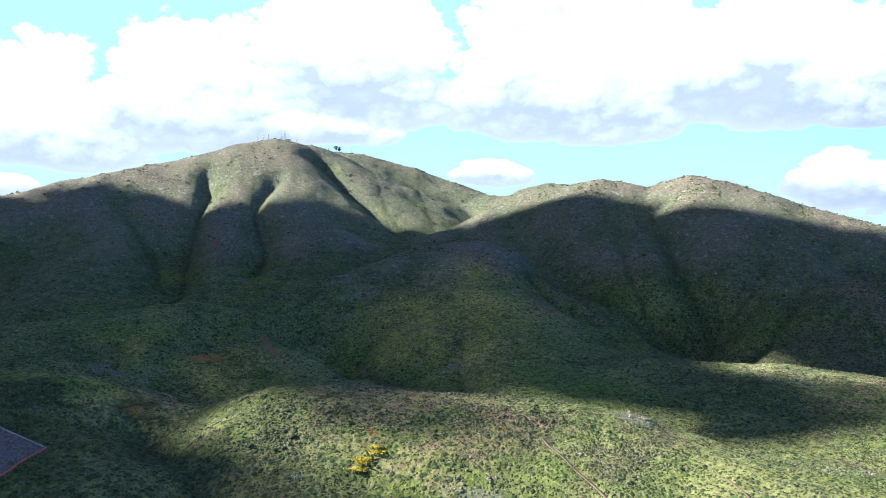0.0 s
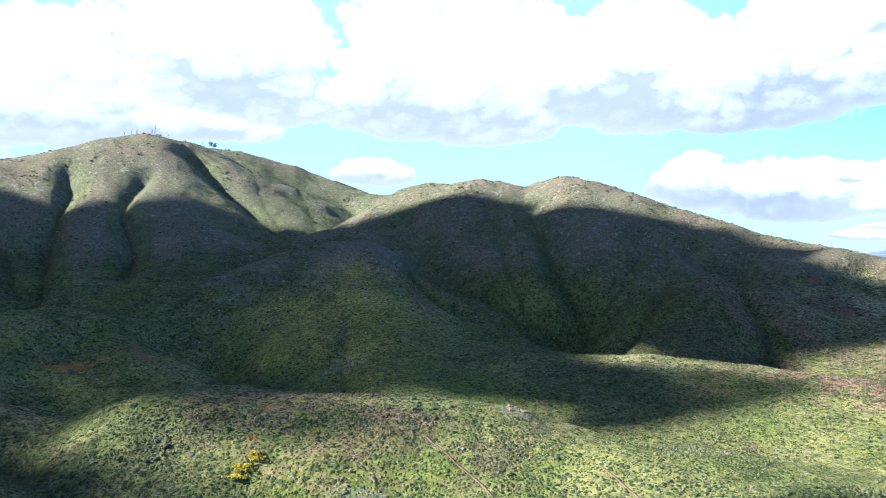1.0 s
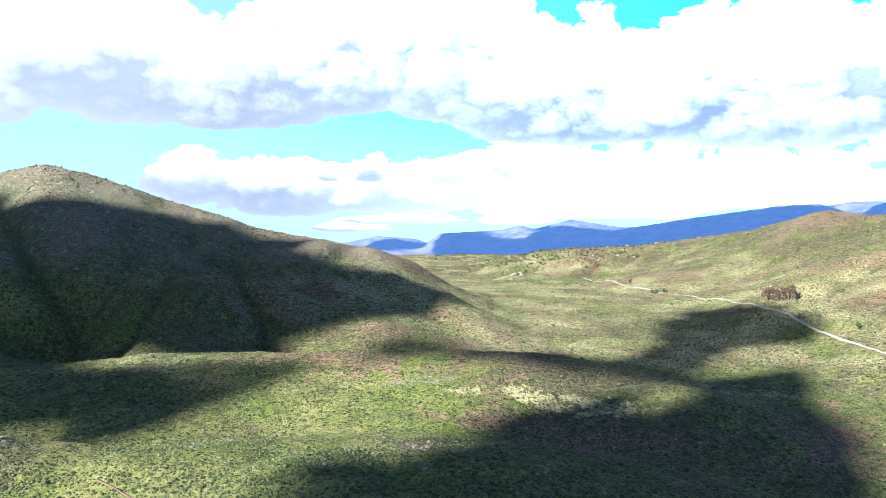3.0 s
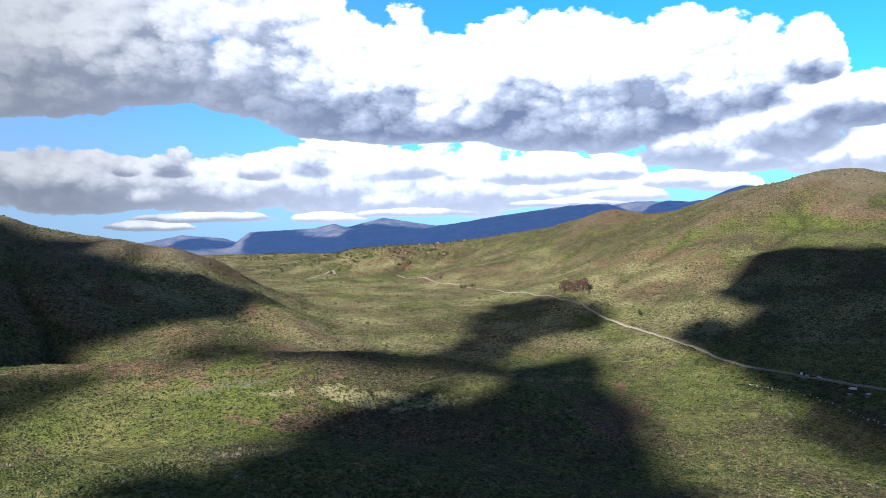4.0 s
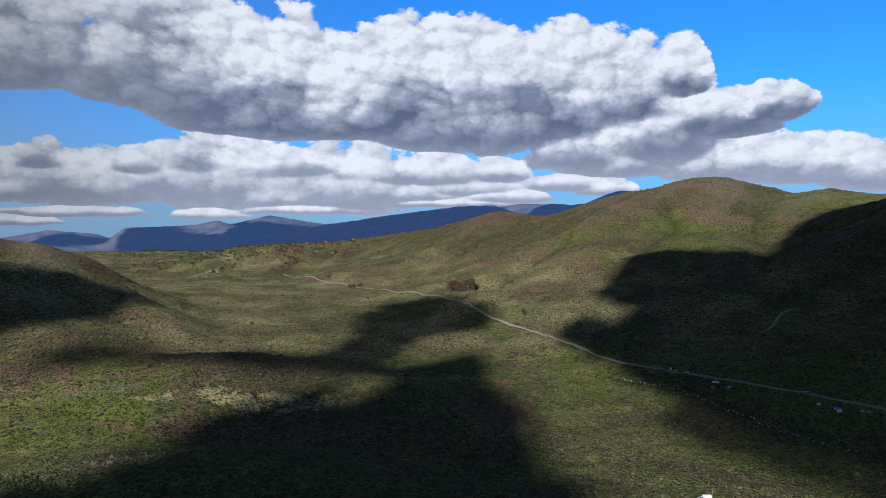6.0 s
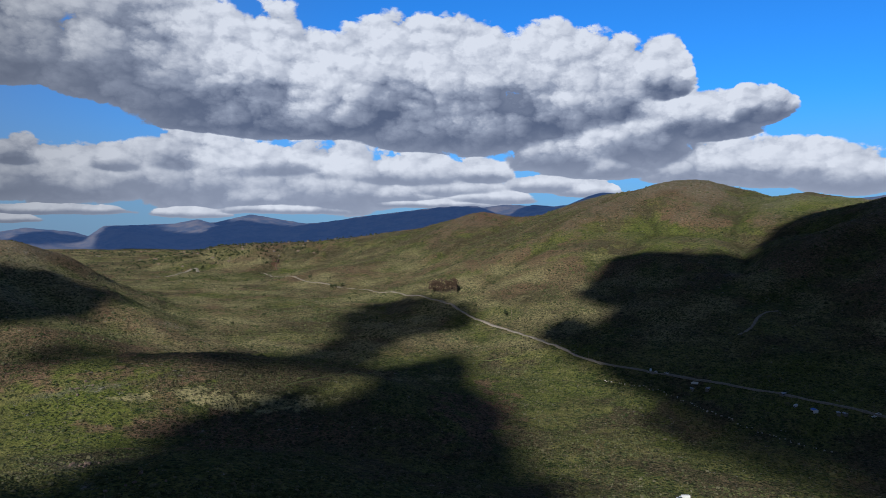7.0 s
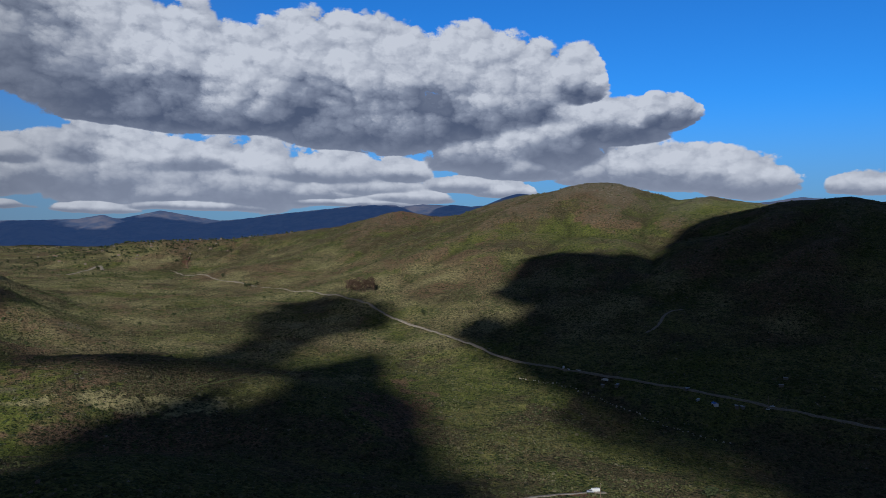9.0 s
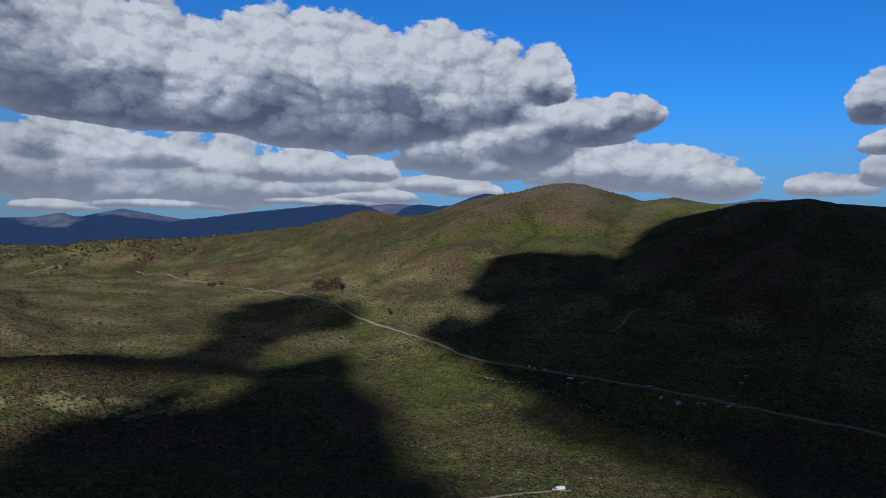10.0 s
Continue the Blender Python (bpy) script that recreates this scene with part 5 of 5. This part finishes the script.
def tree(name, x, y, tall, spread, leaf, label, seed, group="", bare=0.35):
    rng = random.Random(seed)
    ob = thing(name, x, y, label, "tree", group)
    bm = bmesh.new()
    lean = Vector((rng.uniform(-0.05, 0.05) * tall, rng.uniform(-0.05, 0.05) * tall, 0))
    rod(bm, (0, 0, -0.6), lean * 0.4 + Vector((0, 0, tall * 0.45)), tall * 0.026, tall * 0.018, 7)
    rod(bm, lean * 0.4 + Vector((0, 0, tall * 0.43)), lean + Vector((0, 0, tall * 0.88)), tall * 0.018, tall * 0.005, 6)
    tips = []
    for k in range(7):
        a, h = rng.uniform(0, 6.28), rng.uniform(bare, 0.7)
        root = lean * h + Vector((0, 0, tall * h))
        tip = root + Vector((math.cos(a) * spread * rng.uniform(0.5, 0.9), math.sin(a) * spread * rng.uniform(0.5, 0.9), tall * rng.uniform(0.10, 0.25)))
        rod(bm, root, tip, tall * 0.010, tall * 0.004, 5)
        tips.append(tip)
    tips.append(lean + Vector((0, 0, tall * 0.9)))
    part("trunk", bm, BARK, ob)
    bm, centres = bmesh.new(), []
    for tip in tips:
        for _ in range(11):
            off = Vector((rng.gauss(0, 0.36), rng.gauss(0, 0.36), rng.gauss(0, 0.30))) * spread
            centres.append(tip + off)
    clumps(bm, centres, spread * 0.24, rng)
    part("crown", bm, leaf, ob)
    return ob


for k, (x, y) in enumerate(GROVE):
    tree("gum_tree", x, y, 20 + 6 * ((k * 37) % 10) / 10, 3.6 + (k % 3) * 0.6, GUM_LEAF, "tall brownish gum tree in a tight roadside grove", 100 + k, "gum tree grove", 0.1)
for k, (x, y) in enumerate(ROAD_TREES):
    tree("tree", x, y, 6 + (k % 3) * 1.5, 3.2, DARK_LEAF, "dark round evergreen tree standing alone in scrub", 200 + k, "scattered valley trees", 0.2)
for k, (x, y) in enumerate(SUMMIT_TREES):
    tree("tree", x, y, (11, 14, 13)[k], (3.0, 4.2, 4.0)[k], DARK_LEAF, "dark spreading tree on the mountain's skyline", 300 + k, "summit trees", 0.12)


def yellow_bush(x, y, seed):
    rng = random.Random(seed)
    ob = thing("flowering_bush", x, y, "bright yellow flowering bush among green scrub", "bush", "yellow bushes")
    stems = bmesh.new()
    for k in range(6):
        a = k * 1.05 + rng.uniform(-0.3, 0.3)
        rod(stems, (0, 0, -0.3), (math.cos(a) * 1.3, math.sin(a) * 1.3, 0.9), 0.06, 0.02, 5)
    part("stems", stems, BARK, ob)
    centres = [(rng.gauss(0, 1.7), rng.gauss(0, 1.7), 0.4 + rng.uniform(0, 0.7)) for _ in range(60)]
    part("blossom", clumps(bmesh.new(), centres, 0.42, rng), YELLOW_BLOOM, ob)


for k, (x, y) in enumerate(YELLOW):
    yellow_bush(x, y, 400 + k)
    yellow_bush(x + 3.1 * math.cos(k * 2.1), y + 2.4 * math.sin(k * 2.1), 450 + k)


# -- boulders --
def boulder_mesh(seed, mat):
    rng = random.Random(seed)
    bm = bmesh.new()
    bmesh.ops.create_icosphere(bm, subdivisions=2, radius=1.0)
    cuts = [Vector((rng.gauss(0, 1), rng.gauss(0, 1), rng.gauss(0, 0.8))).normalized() for _ in range(9)]
    for v in bm.verts:
        p = v.co.normalized()
        limit = min([0.72 / max(p.dot(c), 0.25) for c in cuts] + [1.15])
        p = p * limit * (1 + 0.08 * noise.noise(p * 3 + Vector((seed, 0, 0))))
        v.co = Vector((p.x, p.y * 0.8, p.z * 0.7))
    me = bpy.data.meshes.new("boulder")
    bm.to_mesh(me)
    bm.free()
    me.materials.append(mat)
    return me


BOULDER_MESHES = [boulder_mesh(k, GRANITE) for k in range(5)]
PALE_MESHES = [boulder_mesh(k, PALE_ROCK) for k in range(5)]


HEAP = []


def boulder(x, y, size, rng, label, group):
    HEAP.append((x, y, size, label, group))


def set_down(x, y, z, size, label, group, rng):
    ob = new("boulder", (PALE_MESHES if "pale" in label else BOULDER_MESHES)[rng.randrange(5)])
    ob.matrix_basis = pose(x, y, z + size * 0.25, rng.uniform(-15, 15), rng.uniform(-15, 15), rng.uniform(0, 360)) @ Matrix.Diagonal((size, size, size * rng.uniform(0.8, 1.1), 1))
    return tagged(ob, label, "boulder", group)


rng = random.Random(5)
for (x, y), count, spread, size in zip(BOULDERS, (14, 20, 7, 18, 12, 22, 22, 14, 10, 8, 8, 6), (7, 12, 4, 22, 12, 14, 34, 30, 30, 26, 20, 18), (1.1, 1.3, 1.2, 1.8, 1.8, 1.0, 2.2, 2.2, 2.0, 1.8, 1.8, 1.8)):
    for _ in range(count):
        boulder(x + rng.gauss(0, spread * 0.6), y + rng.gauss(0, spread * 0.6), size * rng.uniform(0.45, 1.3), rng, "weathered pinkish granite boulder in an outcrop", "outcrop boulders")
for (x, y), count in zip(BOULDERS_EAST, (12, 14, 8, 7, 6)):
    for _ in range(count):
        boulder(x + rng.gauss(0, 8), y + rng.gauss(0, 6), rng.uniform(0.5, 1.5), rng, "weathered tan boulder on the grassy slope", "slope boulders")
for (ax, ay), (bx, by) in zip(STONE_ROW[:-1], STONE_ROW[1:]):
    for k in range(9):
        f = (k + rng.uniform(-0.4, 0.4)) / 9
        boulder(ax + (bx - ax) * f + rng.gauss(0, 1.2), ay + (by - ay) * f + rng.gauss(0, 1.2), rng.uniform(0.5, 1.1), rng, "pale boulder in a row along a dry wash", "row of pale boulders")


for (x, y, size, label, group), z in zip(HEAP, height(np.array([b[0] for b in HEAP]), np.array([b[1] for b in HEAP]))):
    set_down(x, y, float(z), size, label, group, rng)


# -- masts on the summit --
def mast(x, y, tall, wide, seed):
    ob = thing("radio_mast", x, y, "slender pale steel lattice mast on the summit", "antenna mast", "summit masts")
    feet = [Vector((math.cos(a) * wide, math.sin(a) * wide, -1.0)) for a in (0.5, 2.6, 4.7)]
    top = [Vector((f.x * 0.35, f.y * 0.35, tall)) for f in feet]
    for a, b in zip(feet, top):
        part("leg", rod(bmesh.new(), a, b, 0.20, 0.14, 5), STEEL, ob)
    bm = bmesh.new()
    steps = max(4, int(tall / 3))
    for k in range(steps):
        f, g = k / steps, (k + 1) / steps
        for i in range(3):
            j = (i + 1) % 3
            rod(bm, feet[i].lerp(top[i], f), feet[j].lerp(top[j], g), 0.09, 0.09, 4)
    part("bracing", bm, STEEL, ob)
    part("spike", rod(bmesh.new(), (0, 0, tall - 0.5), (0, 0, tall * 1.18), 0.25, 0.12, 5), WHITE, ob)
    rng = random.Random(seed)
    for k in range(2):
        a, h = rng.uniform(0, 6.28), tall * rng.uniform(0.55, 0.85)
        bm = bmesh.new()
        rod(bm, (math.cos(a) * 0.4, math.sin(a) * 0.4, h), (math.cos(a) * 1.1, math.sin(a) * 1.1, h), 0.25, 1.0, 10)
        part("dish", bm, WHITE, ob, "white drum-shaped dish antenna")


for k, ((x, y), tall) in enumerate(zip(SUMMIT_MASTS, (11, 14, 13, 17, 24, 13, 10, 15, 11))):
    mast(x, y, tall, 1.3 + tall * 0.03, 500 + k)


def hut(name, x, y, size, roof_mat, wall_mat, label, category, turn, group="", pitch=0.25):
    """A small building with walls, a pitched roof, a door and windows."""
    w, d, h = size
    ob = thing(name, x, y, label, category, group, turn=turn)
    part("wall", block(bmesh.new(), (w, d, h + 1.0), (0, 0, h / 2 - 0.5)), wall_mat, ob)
    bm = bmesh.new()
    e, rise = 0.35, d * pitch
    prof = [(-d / 2 - e, h - 0.05), (0, h + rise), (d / 2 + e, h - 0.05), (d / 2 + e, h - 0.25), (0, h + rise - 0.25), (-d / 2 - e, h - 0.25)]
    a = [bm.verts.new((-w / 2 - e, py, pz)) for py, pz in prof]
    b = [bm.verts.new((w / 2 + e, py, pz)) for py, pz in prof]
    for k in range(6):
        bm.faces.new((a[k], a[(k + 1) % 6], b[(k + 1) % 6], b[k]))
    for loop in (a, b):
        bm.faces.new((loop[0], loop[1], loop[4], loop[5]))
        bm.faces.new((loop[1], loop[2], loop[3], loop[4]))
    bmesh.ops.recalc_face_normals(bm, faces=bm.faces)
    part("roof", bm, roof_mat, ob)
    bm = bmesh.new()
    for s in (-1, 1):
        va = [bm.verts.new((s * w / 2, py, pz)) for py, pz in ((-d / 2, h - 0.02), (d / 2, h - 0.02), (0, h + rise - 0.3))]
        bm.faces.new(va)
    part("gable", bm, wall_mat, ob)
    part("door", block(bmesh.new(), (0.95, 0.06, 2.0), (w * 0.18, -d / 2 - 0.02, 1.0)), TIMBER, ob)
    for f in (-0.32, -0.08, 0.36):
        part("window", block(bmesh.new(), (w * 0.12, 0.06, 0.8), (w * f, -d / 2 - 0.02, 1.45)), GLASS, ob)
    return ob


mx, my = SUMMIT_MASTS[4]
hut("equipment_hut", mx + 9, my - 6, (12, 6, 3.4), ROOF_METAL, WHITE, "low pale equipment hut beside the summit masts", "hut", 10)
hut("equipment_hut", mx - 14, my - 2, (8, 5, 3.0), ROOF_METAL, STUCCO, "small pale equipment hut beside the summit masts", "hut", -15)


def pole(x, y, tall, turn):
    ob = thing("utility_pole", x, y, "weathered timber utility pole with a crossarm", "utility pole", "utility poles", turn=turn)
    part("post", rod(bmesh.new(), (0, 0, -1), (0, 0, tall), 0.17, 0.12, 8), TIMBER, ob)
    part("crossarm", block(bmesh.new(), (2.4, 0.12, 0.14), (0, 0.14, tall - 0.6), 0.02), TIMBER, ob)
    for s in (-1.05, -0.4, 0.4, 1.05):
        part("insulator", rod(bmesh.new(), (s, 0.14, tall - 0.53), (s, 0.14, tall - 0.30), 0.05, 0.035, 6), WHITE, ob)


for (x, y), tall in zip(POLES, (9.5, 11, 11, 11, 10)):
    pole(x, y, tall, 25)


# -- vehicles --
def vehicle(x, y, turn, kind, paint, label, group):
    """A parked car, or a box van with a tall body."""
    ob = thing(kind, x, y, label, "vehicle", group, turn=turn)
    bm = bmesh.new()
    if kind == "van":
        block(bm, (5.6, 2.1, 2.0), (0, 0, 1.55), 0.15)
        block(bm, (1.5, 2.0, 1.2), (3.3, 0, 1.1), 0.2)
    else:
        block(bm, (4.5, 1.8, 0.75), (0, 0, 0.75), 0.18)
    part("body", bm, paint, ob)
    if kind == "car":
        bm = bmesh.new()
        block(bm, (2.4, 1.6, 0.6), (-0.2, 0, 1.38), 0.16)
        for v in bm.verts:
            if v.co.z > 1.4:
                v.co.x = -0.2 + (v.co.x + 0.2) * 0.72
        part("cabin", bm, GLASS, ob)
        part("roof", block(bmesh.new(), (1.7, 1.45, 0.06), (-0.2, 0, 1.70), 0.02), paint, ob)
    else:
        part("windscreen", block(bmesh.new(), (0.08, 1.7, 0.6), (4.03, 0, 1.35)), GLASS, ob)
    for wx in (-1.45, 1.45 if kind == "car" else 2.7):
        for wy in (-0.85, 0.85):
            tyre = part("wheel", rod(bmesh.new(), (wx, wy - 0.11, 0.33), (wx, wy + 0.11, 0.33), 0.34, 0.34, 14), RUBBER, ob)
            part("rim", rod(bmesh.new(), (wx, wy - 0.13, 0.33), (wx, wy + 0.13, 0.33), 0.20, 0.20, 10), STEEL, tyre)


SILVER = plain("silver_car_paint", (0.55, 0.57, 0.60), 0.3, 0.5, amount=0.05)
for k, (x, y) in enumerate(YARD_CARS):
    vehicle(x, y, 100 + 8 * k, ("car", "van")[k], (SILVER, WHITE)[k], ("silver car parked on bare earth", "white box van parked beside the car")[k], "vehicles in the yard")
for k, (x, y) in enumerate(CARS):
    vehicle(x, y, 25 * k, "car" if k % 3 else "van", WHITE if k % 2 else SILVER, "pale vehicle parked beside the valley road", "vehicles by the road")
for k, (x, y) in enumerate(SHEDS):
    hut("shed", x, y, ((6, 3.2, 2.4), (6.5, 2.6, 2.4), (4.5, 2.6, 2.2), (4, 2.4, 2.2), (3.6, 2.2, 2.1), (4, 2.4, 2.2), (4, 2.4, 2.2))[k], ROOF_METAL, STUCCO, "low shed with a white metal roof by the road", "shed", 20 * k - 40, "roadside sheds", 0.15)
for x, y in BLUE_SHED:
    hut("shed", x, y, (6, 4, 2.5), BLUE, WHITE, "shed roofed with a bright blue tarpaulin", "shed", 15, pitch=0.2)


# -- the far town --
def house_template():
    ob = hut("house", 0, 0, (6.5, 4.5, 2.3), TILE, STUCCO, "small stucco house in the far town", "house", 0, "houses of the far town")
    return ob


def tiled_template():
    return hut("house", 0, 0, (7, 5, 2.4), TILE, STUCCO, "stucco house with a red tiled roof in the far town", "house", 0, "houses of the far town")


rng = random.Random(11)
first, second = house_template(), tiled_template()
spots = []
for x, y in TOWN:
    for _ in range(6):
        d, a = rng.gauss(0, 150), math.atan2(x, y)
        s = rng.gauss(0, 90)
        spots.append((x + s * math.sin(a) + d * math.cos(a), y + s * math.cos(a) - d * math.sin(a)))
for k, ((x, y), z) in enumerate(zip(spots, height(np.array([p[0] for p in spots]), np.array([p[1] for p in spots])))):
    m = pose(x, y, float(z) + 0.3, 0, 0, rng.uniform(0, 180))
    if k < 2:
        (first, second)[k].matrix_basis = m
    else:
        copy_thing(second if rng.random() < 0.35 else first, m)


def town_trees():
    """Dark trees between the far houses."""
    rng = random.Random(17)
    bm, places = bmesh.new(), []
    for x, y in TOWN:
        a = math.atan2(x, y)
        for _ in range(80):
            d, s = rng.gauss(0, 170), rng.gauss(0, 80)
            places.append((x + s * math.sin(a) + d * math.cos(a), y + s * math.cos(a) - d * math.sin(a)))
    ground_at = height(np.array([p[0] for p in places]), np.array([p[1] for p in places]))
    for (x, y), z in zip(places, ground_at):
        tall = rng.uniform(3, 6)
        rod(bm, (x, y, z - 0.5), (x, y, z + tall * 0.6), 0.3, 0.2, 5)
        clumps(bm, [(x + rng.gauss(0, 1.4), y + rng.gauss(0, 1.4), z + tall * rng.uniform(0.4, 0.9)) for _ in range(5)], 1.7, rng)
    me = bpy.data.meshes.new("far_trees")
    bm.to_mesh(me)
    bm.free()
    me.materials.append(DARK_LEAF)
    tagged(new("far_trees", me), "dark trees scattered through the far town", "trees", kind="stuff")


town_trees()


# -- the graded pad with its orange fence --
def pad():
    (ax, ay), (bx, by), (cx, cy) = PAD
    corner, up, down = Vector((ax, ay)), Vector((bx, by)), Vector((cx, cy))
    far_a = corner + (up - corner) * 2.2
    far_b = corner + (down - corner) * 2.2
    outline = [corner, far_a, far_a + (far_b - corner) * 0.9, far_b]
    high = [level(p.x, p.y) + 1.2 for p in outline]
    ob = thing("graded_pad", ax, ay, "dark graded earth pad edged with an orange fence", "earth pad", z=0)
    base = Vector((ax, ay, 0))
    bm = bmesh.new()
    count = 14
    top, foot = [], []
    for k in range(4):
        p, q = outline[k], outline[(k + 1) % 4]
        for i in range(count):
            f = i / count
            s = p.lerp(q, f) + Vector((noise.noise(Vector((k * 9 + f * 7, 0, 0))), noise.noise(Vector((0, k * 9 + f * 7, 0))))) * 0.7
            z = max(high[k] * (1 - f) + high[(k + 1) % 4] * f, level(s.x, s.y) + 0.5)
            top.append(Vector((s.x, s.y, z)) - base)
            foot.append(Vector((s.x, s.y, level(s.x, s.y) - 1.5)) - base)
    va = [bm.verts.new(p) for p in top]
    vb = [bm.verts.new(p) for p in foot]
    mid = bm.verts.new(sum(top, Vector()) / len(top))
    for k in range(len(va)):
        j = (k + 1) % len(va)
        bm.faces.new((va[k], va[j], mid))
        bm.faces.new((vb[k], vb[j], va[j], va[k]))
    bmesh.ops.recalc_face_normals(bm, faces=bm.faces)
    part("soil", bm, DARK_DIRT, ob)
    edge = [top[(3 * count + i) % len(top)] for i in range(count)] + [top[0]]
    band = bmesh.new()
    rows = [(band.verts.new(p + Vector((0, 0, 0.1))), band.verts.new(p + Vector((0.05, 0, 0.9)))) for p in edge]
    for r, s in zip(rows[:-1], rows[1:]):
        band.faces.new((r[0], s[0], s[1], r[1]))
    fence = part("fence", band, ORANGE, ob, "orange plastic mesh fence")
    solid = fence.modifiers.new("thickness", "SOLIDIFY")
    solid.thickness = 0.06
    for p in edge:
        part("stake", rod(bmesh.new(), p - Vector((0, 0, 0.4)), p + Vector((0, 0, 1.1)), 0.04, 0.04, 5), TIMBER, fence)
    kerb = bmesh.new()
    line = [top[i] for i in range(count)]
    for p, q in zip(line[:-1], line[1:]):
        rod(kerb, p + Vector((0, 0, 0.1)), q + Vector((0, 0, 0.1)), 0.45, 0.45, 6)
    part("berm", kerb, DIRT, ob, "pale earth berm")


pad()


# -- scrub on the nearer slopes --
def scrub():
    """Thousands of low shrubs as one mesh."""
    rng = np.random.default_rng(3)
    near, count = 140000, 270000
    a = np.radians(rng.uniform(-36, 118, count))
    # small shrubs on the nearer slopes, large ones on the farther
    r = np.where(np.arange(count) < near, 280 * (1300 / 280) ** rng.random(count) ** 1.1, 900 * (2100 / 900) ** rng.random(count))
    x, y = r * np.sin(a), r * np.cos(a)
    dense = 1.5 * fbm(x / 30, y / 30, 4, 201) + 0.65 - 0.8 * plots(GRASS_PATCHES, x, y, 7) - 2.5 * plots(PALE_PATCHES, x, y, 10) - 0.08 * np.clip((520 - r) / 120, 0, 1) - 0.22 * np.clip((r - 600) / 300, 0, 1) * np.clip((x - 450) / 200, 0, 1)
    keep = rng.random(count) < np.clip(dense, 0.03, 1)
    for line in (ROAD, LANE, YARD_TRACK, GREEN_TRACK, RED_TRAIL, RED_TRAIL_EAST):
        keep &= along([(px, py, 0) for px, py in line], x, y)[0] > (7.0 if line in (ROAD, LANE) else 3.5)
    x, y, r = x[keep], y[keep], r[keep]
    z = height(x, y)
    count = len(x)
    # each shrub: a low ring, a shoulder ring and a crown
    ring = np.arange(5) * 2 * math.pi / 5
    base = np.concatenate([np.stack([np.cos(ring), np.sin(ring), np.full(5, -0.45)], 1),
                           np.stack([0.85 * np.cos(ring + 0.63), 0.85 * np.sin(ring + 0.63), np.full(5, 0.45)], 1), [(0.0, 0.0, 1.0)]])
    faces = np.array([(k, (k + 1) % 5, 5 + k) for k in range(5)] + [((k + 1) % 5, 5 + (k + 1) % 5, 5 + k) for k in range(5)]
                     + [(5 + k, 5 + (k + 1) % 5, 10) for k in range(5)])
    wide = rng.uniform(0.28, 0.85, count) * (1 + 1.1 * (rng.random(count) > 0.95)) * np.maximum(r / 500, 1) ** 0.6
    tall = wide * rng.uniform(0.5, 0.85, count)
    turn = rng.uniform(0, 6.28, count)
    shape = base[None] * rng.uniform(0.7, 1.25, (count, 11, 1))
    c, s = np.cos(turn)[:, None], np.sin(turn)[:, None]
    px = (shape[..., 0] * c - shape[..., 1] * s) * wide[:, None] + x[:, None]
    py = (shape[..., 0] * s + shape[..., 1] * c) * wide[:, None] + y[:, None]
    pz = shape[..., 2] * tall[:, None] + (z + 0.35 * tall)[:, None]
    points = np.stack([px, py, pz], -1).reshape(-1, 3)
    tris = (faces[None] + (np.arange(count) * 11)[:, None, None]).reshape(-1, 3)
    me = sheet("scrub", points, tris, SHRUB_LEAF)
    me.polygons.foreach_set("use_smooth", np.zeros(len(tris), bool))
    tagged(new("scrub", me), "low green and brown chaparral shrubs on the slopes", "scrub", kind="stuff")


def shrub_material():
    m, n, bsdf = material("shrub_leaves")
    island = n.add("ShaderNodeNewGeometry").outputs["Random Per Island"]
    spot = n.add("ShaderNodeTexCoord").outputs["Object"]
    broad = n.noise(spot, 0.02, 3, 0.6)
    green = n.mix(n.step(island, 0.0, 0.75), (0.028, 0.038, 0.014), (0.084, 0.090, 0.036))
    green = n.mix(n.step(island, 0.80, 0.95), green, (0.110, 0.102, 0.060))
    n.put(bsdf.inputs["Base Color"], n.mix(n.step(broad, 0.53, 0.72, 0.0, 0.8), green, n.mix(island, (0.036, 0.030, 0.017), (0.085, 0.068, 0.040))))
    bsdf.inputs["Roughness"].default_value = 0.95
    return m


SHRUB_LEAF = shrub_material()
scrub()
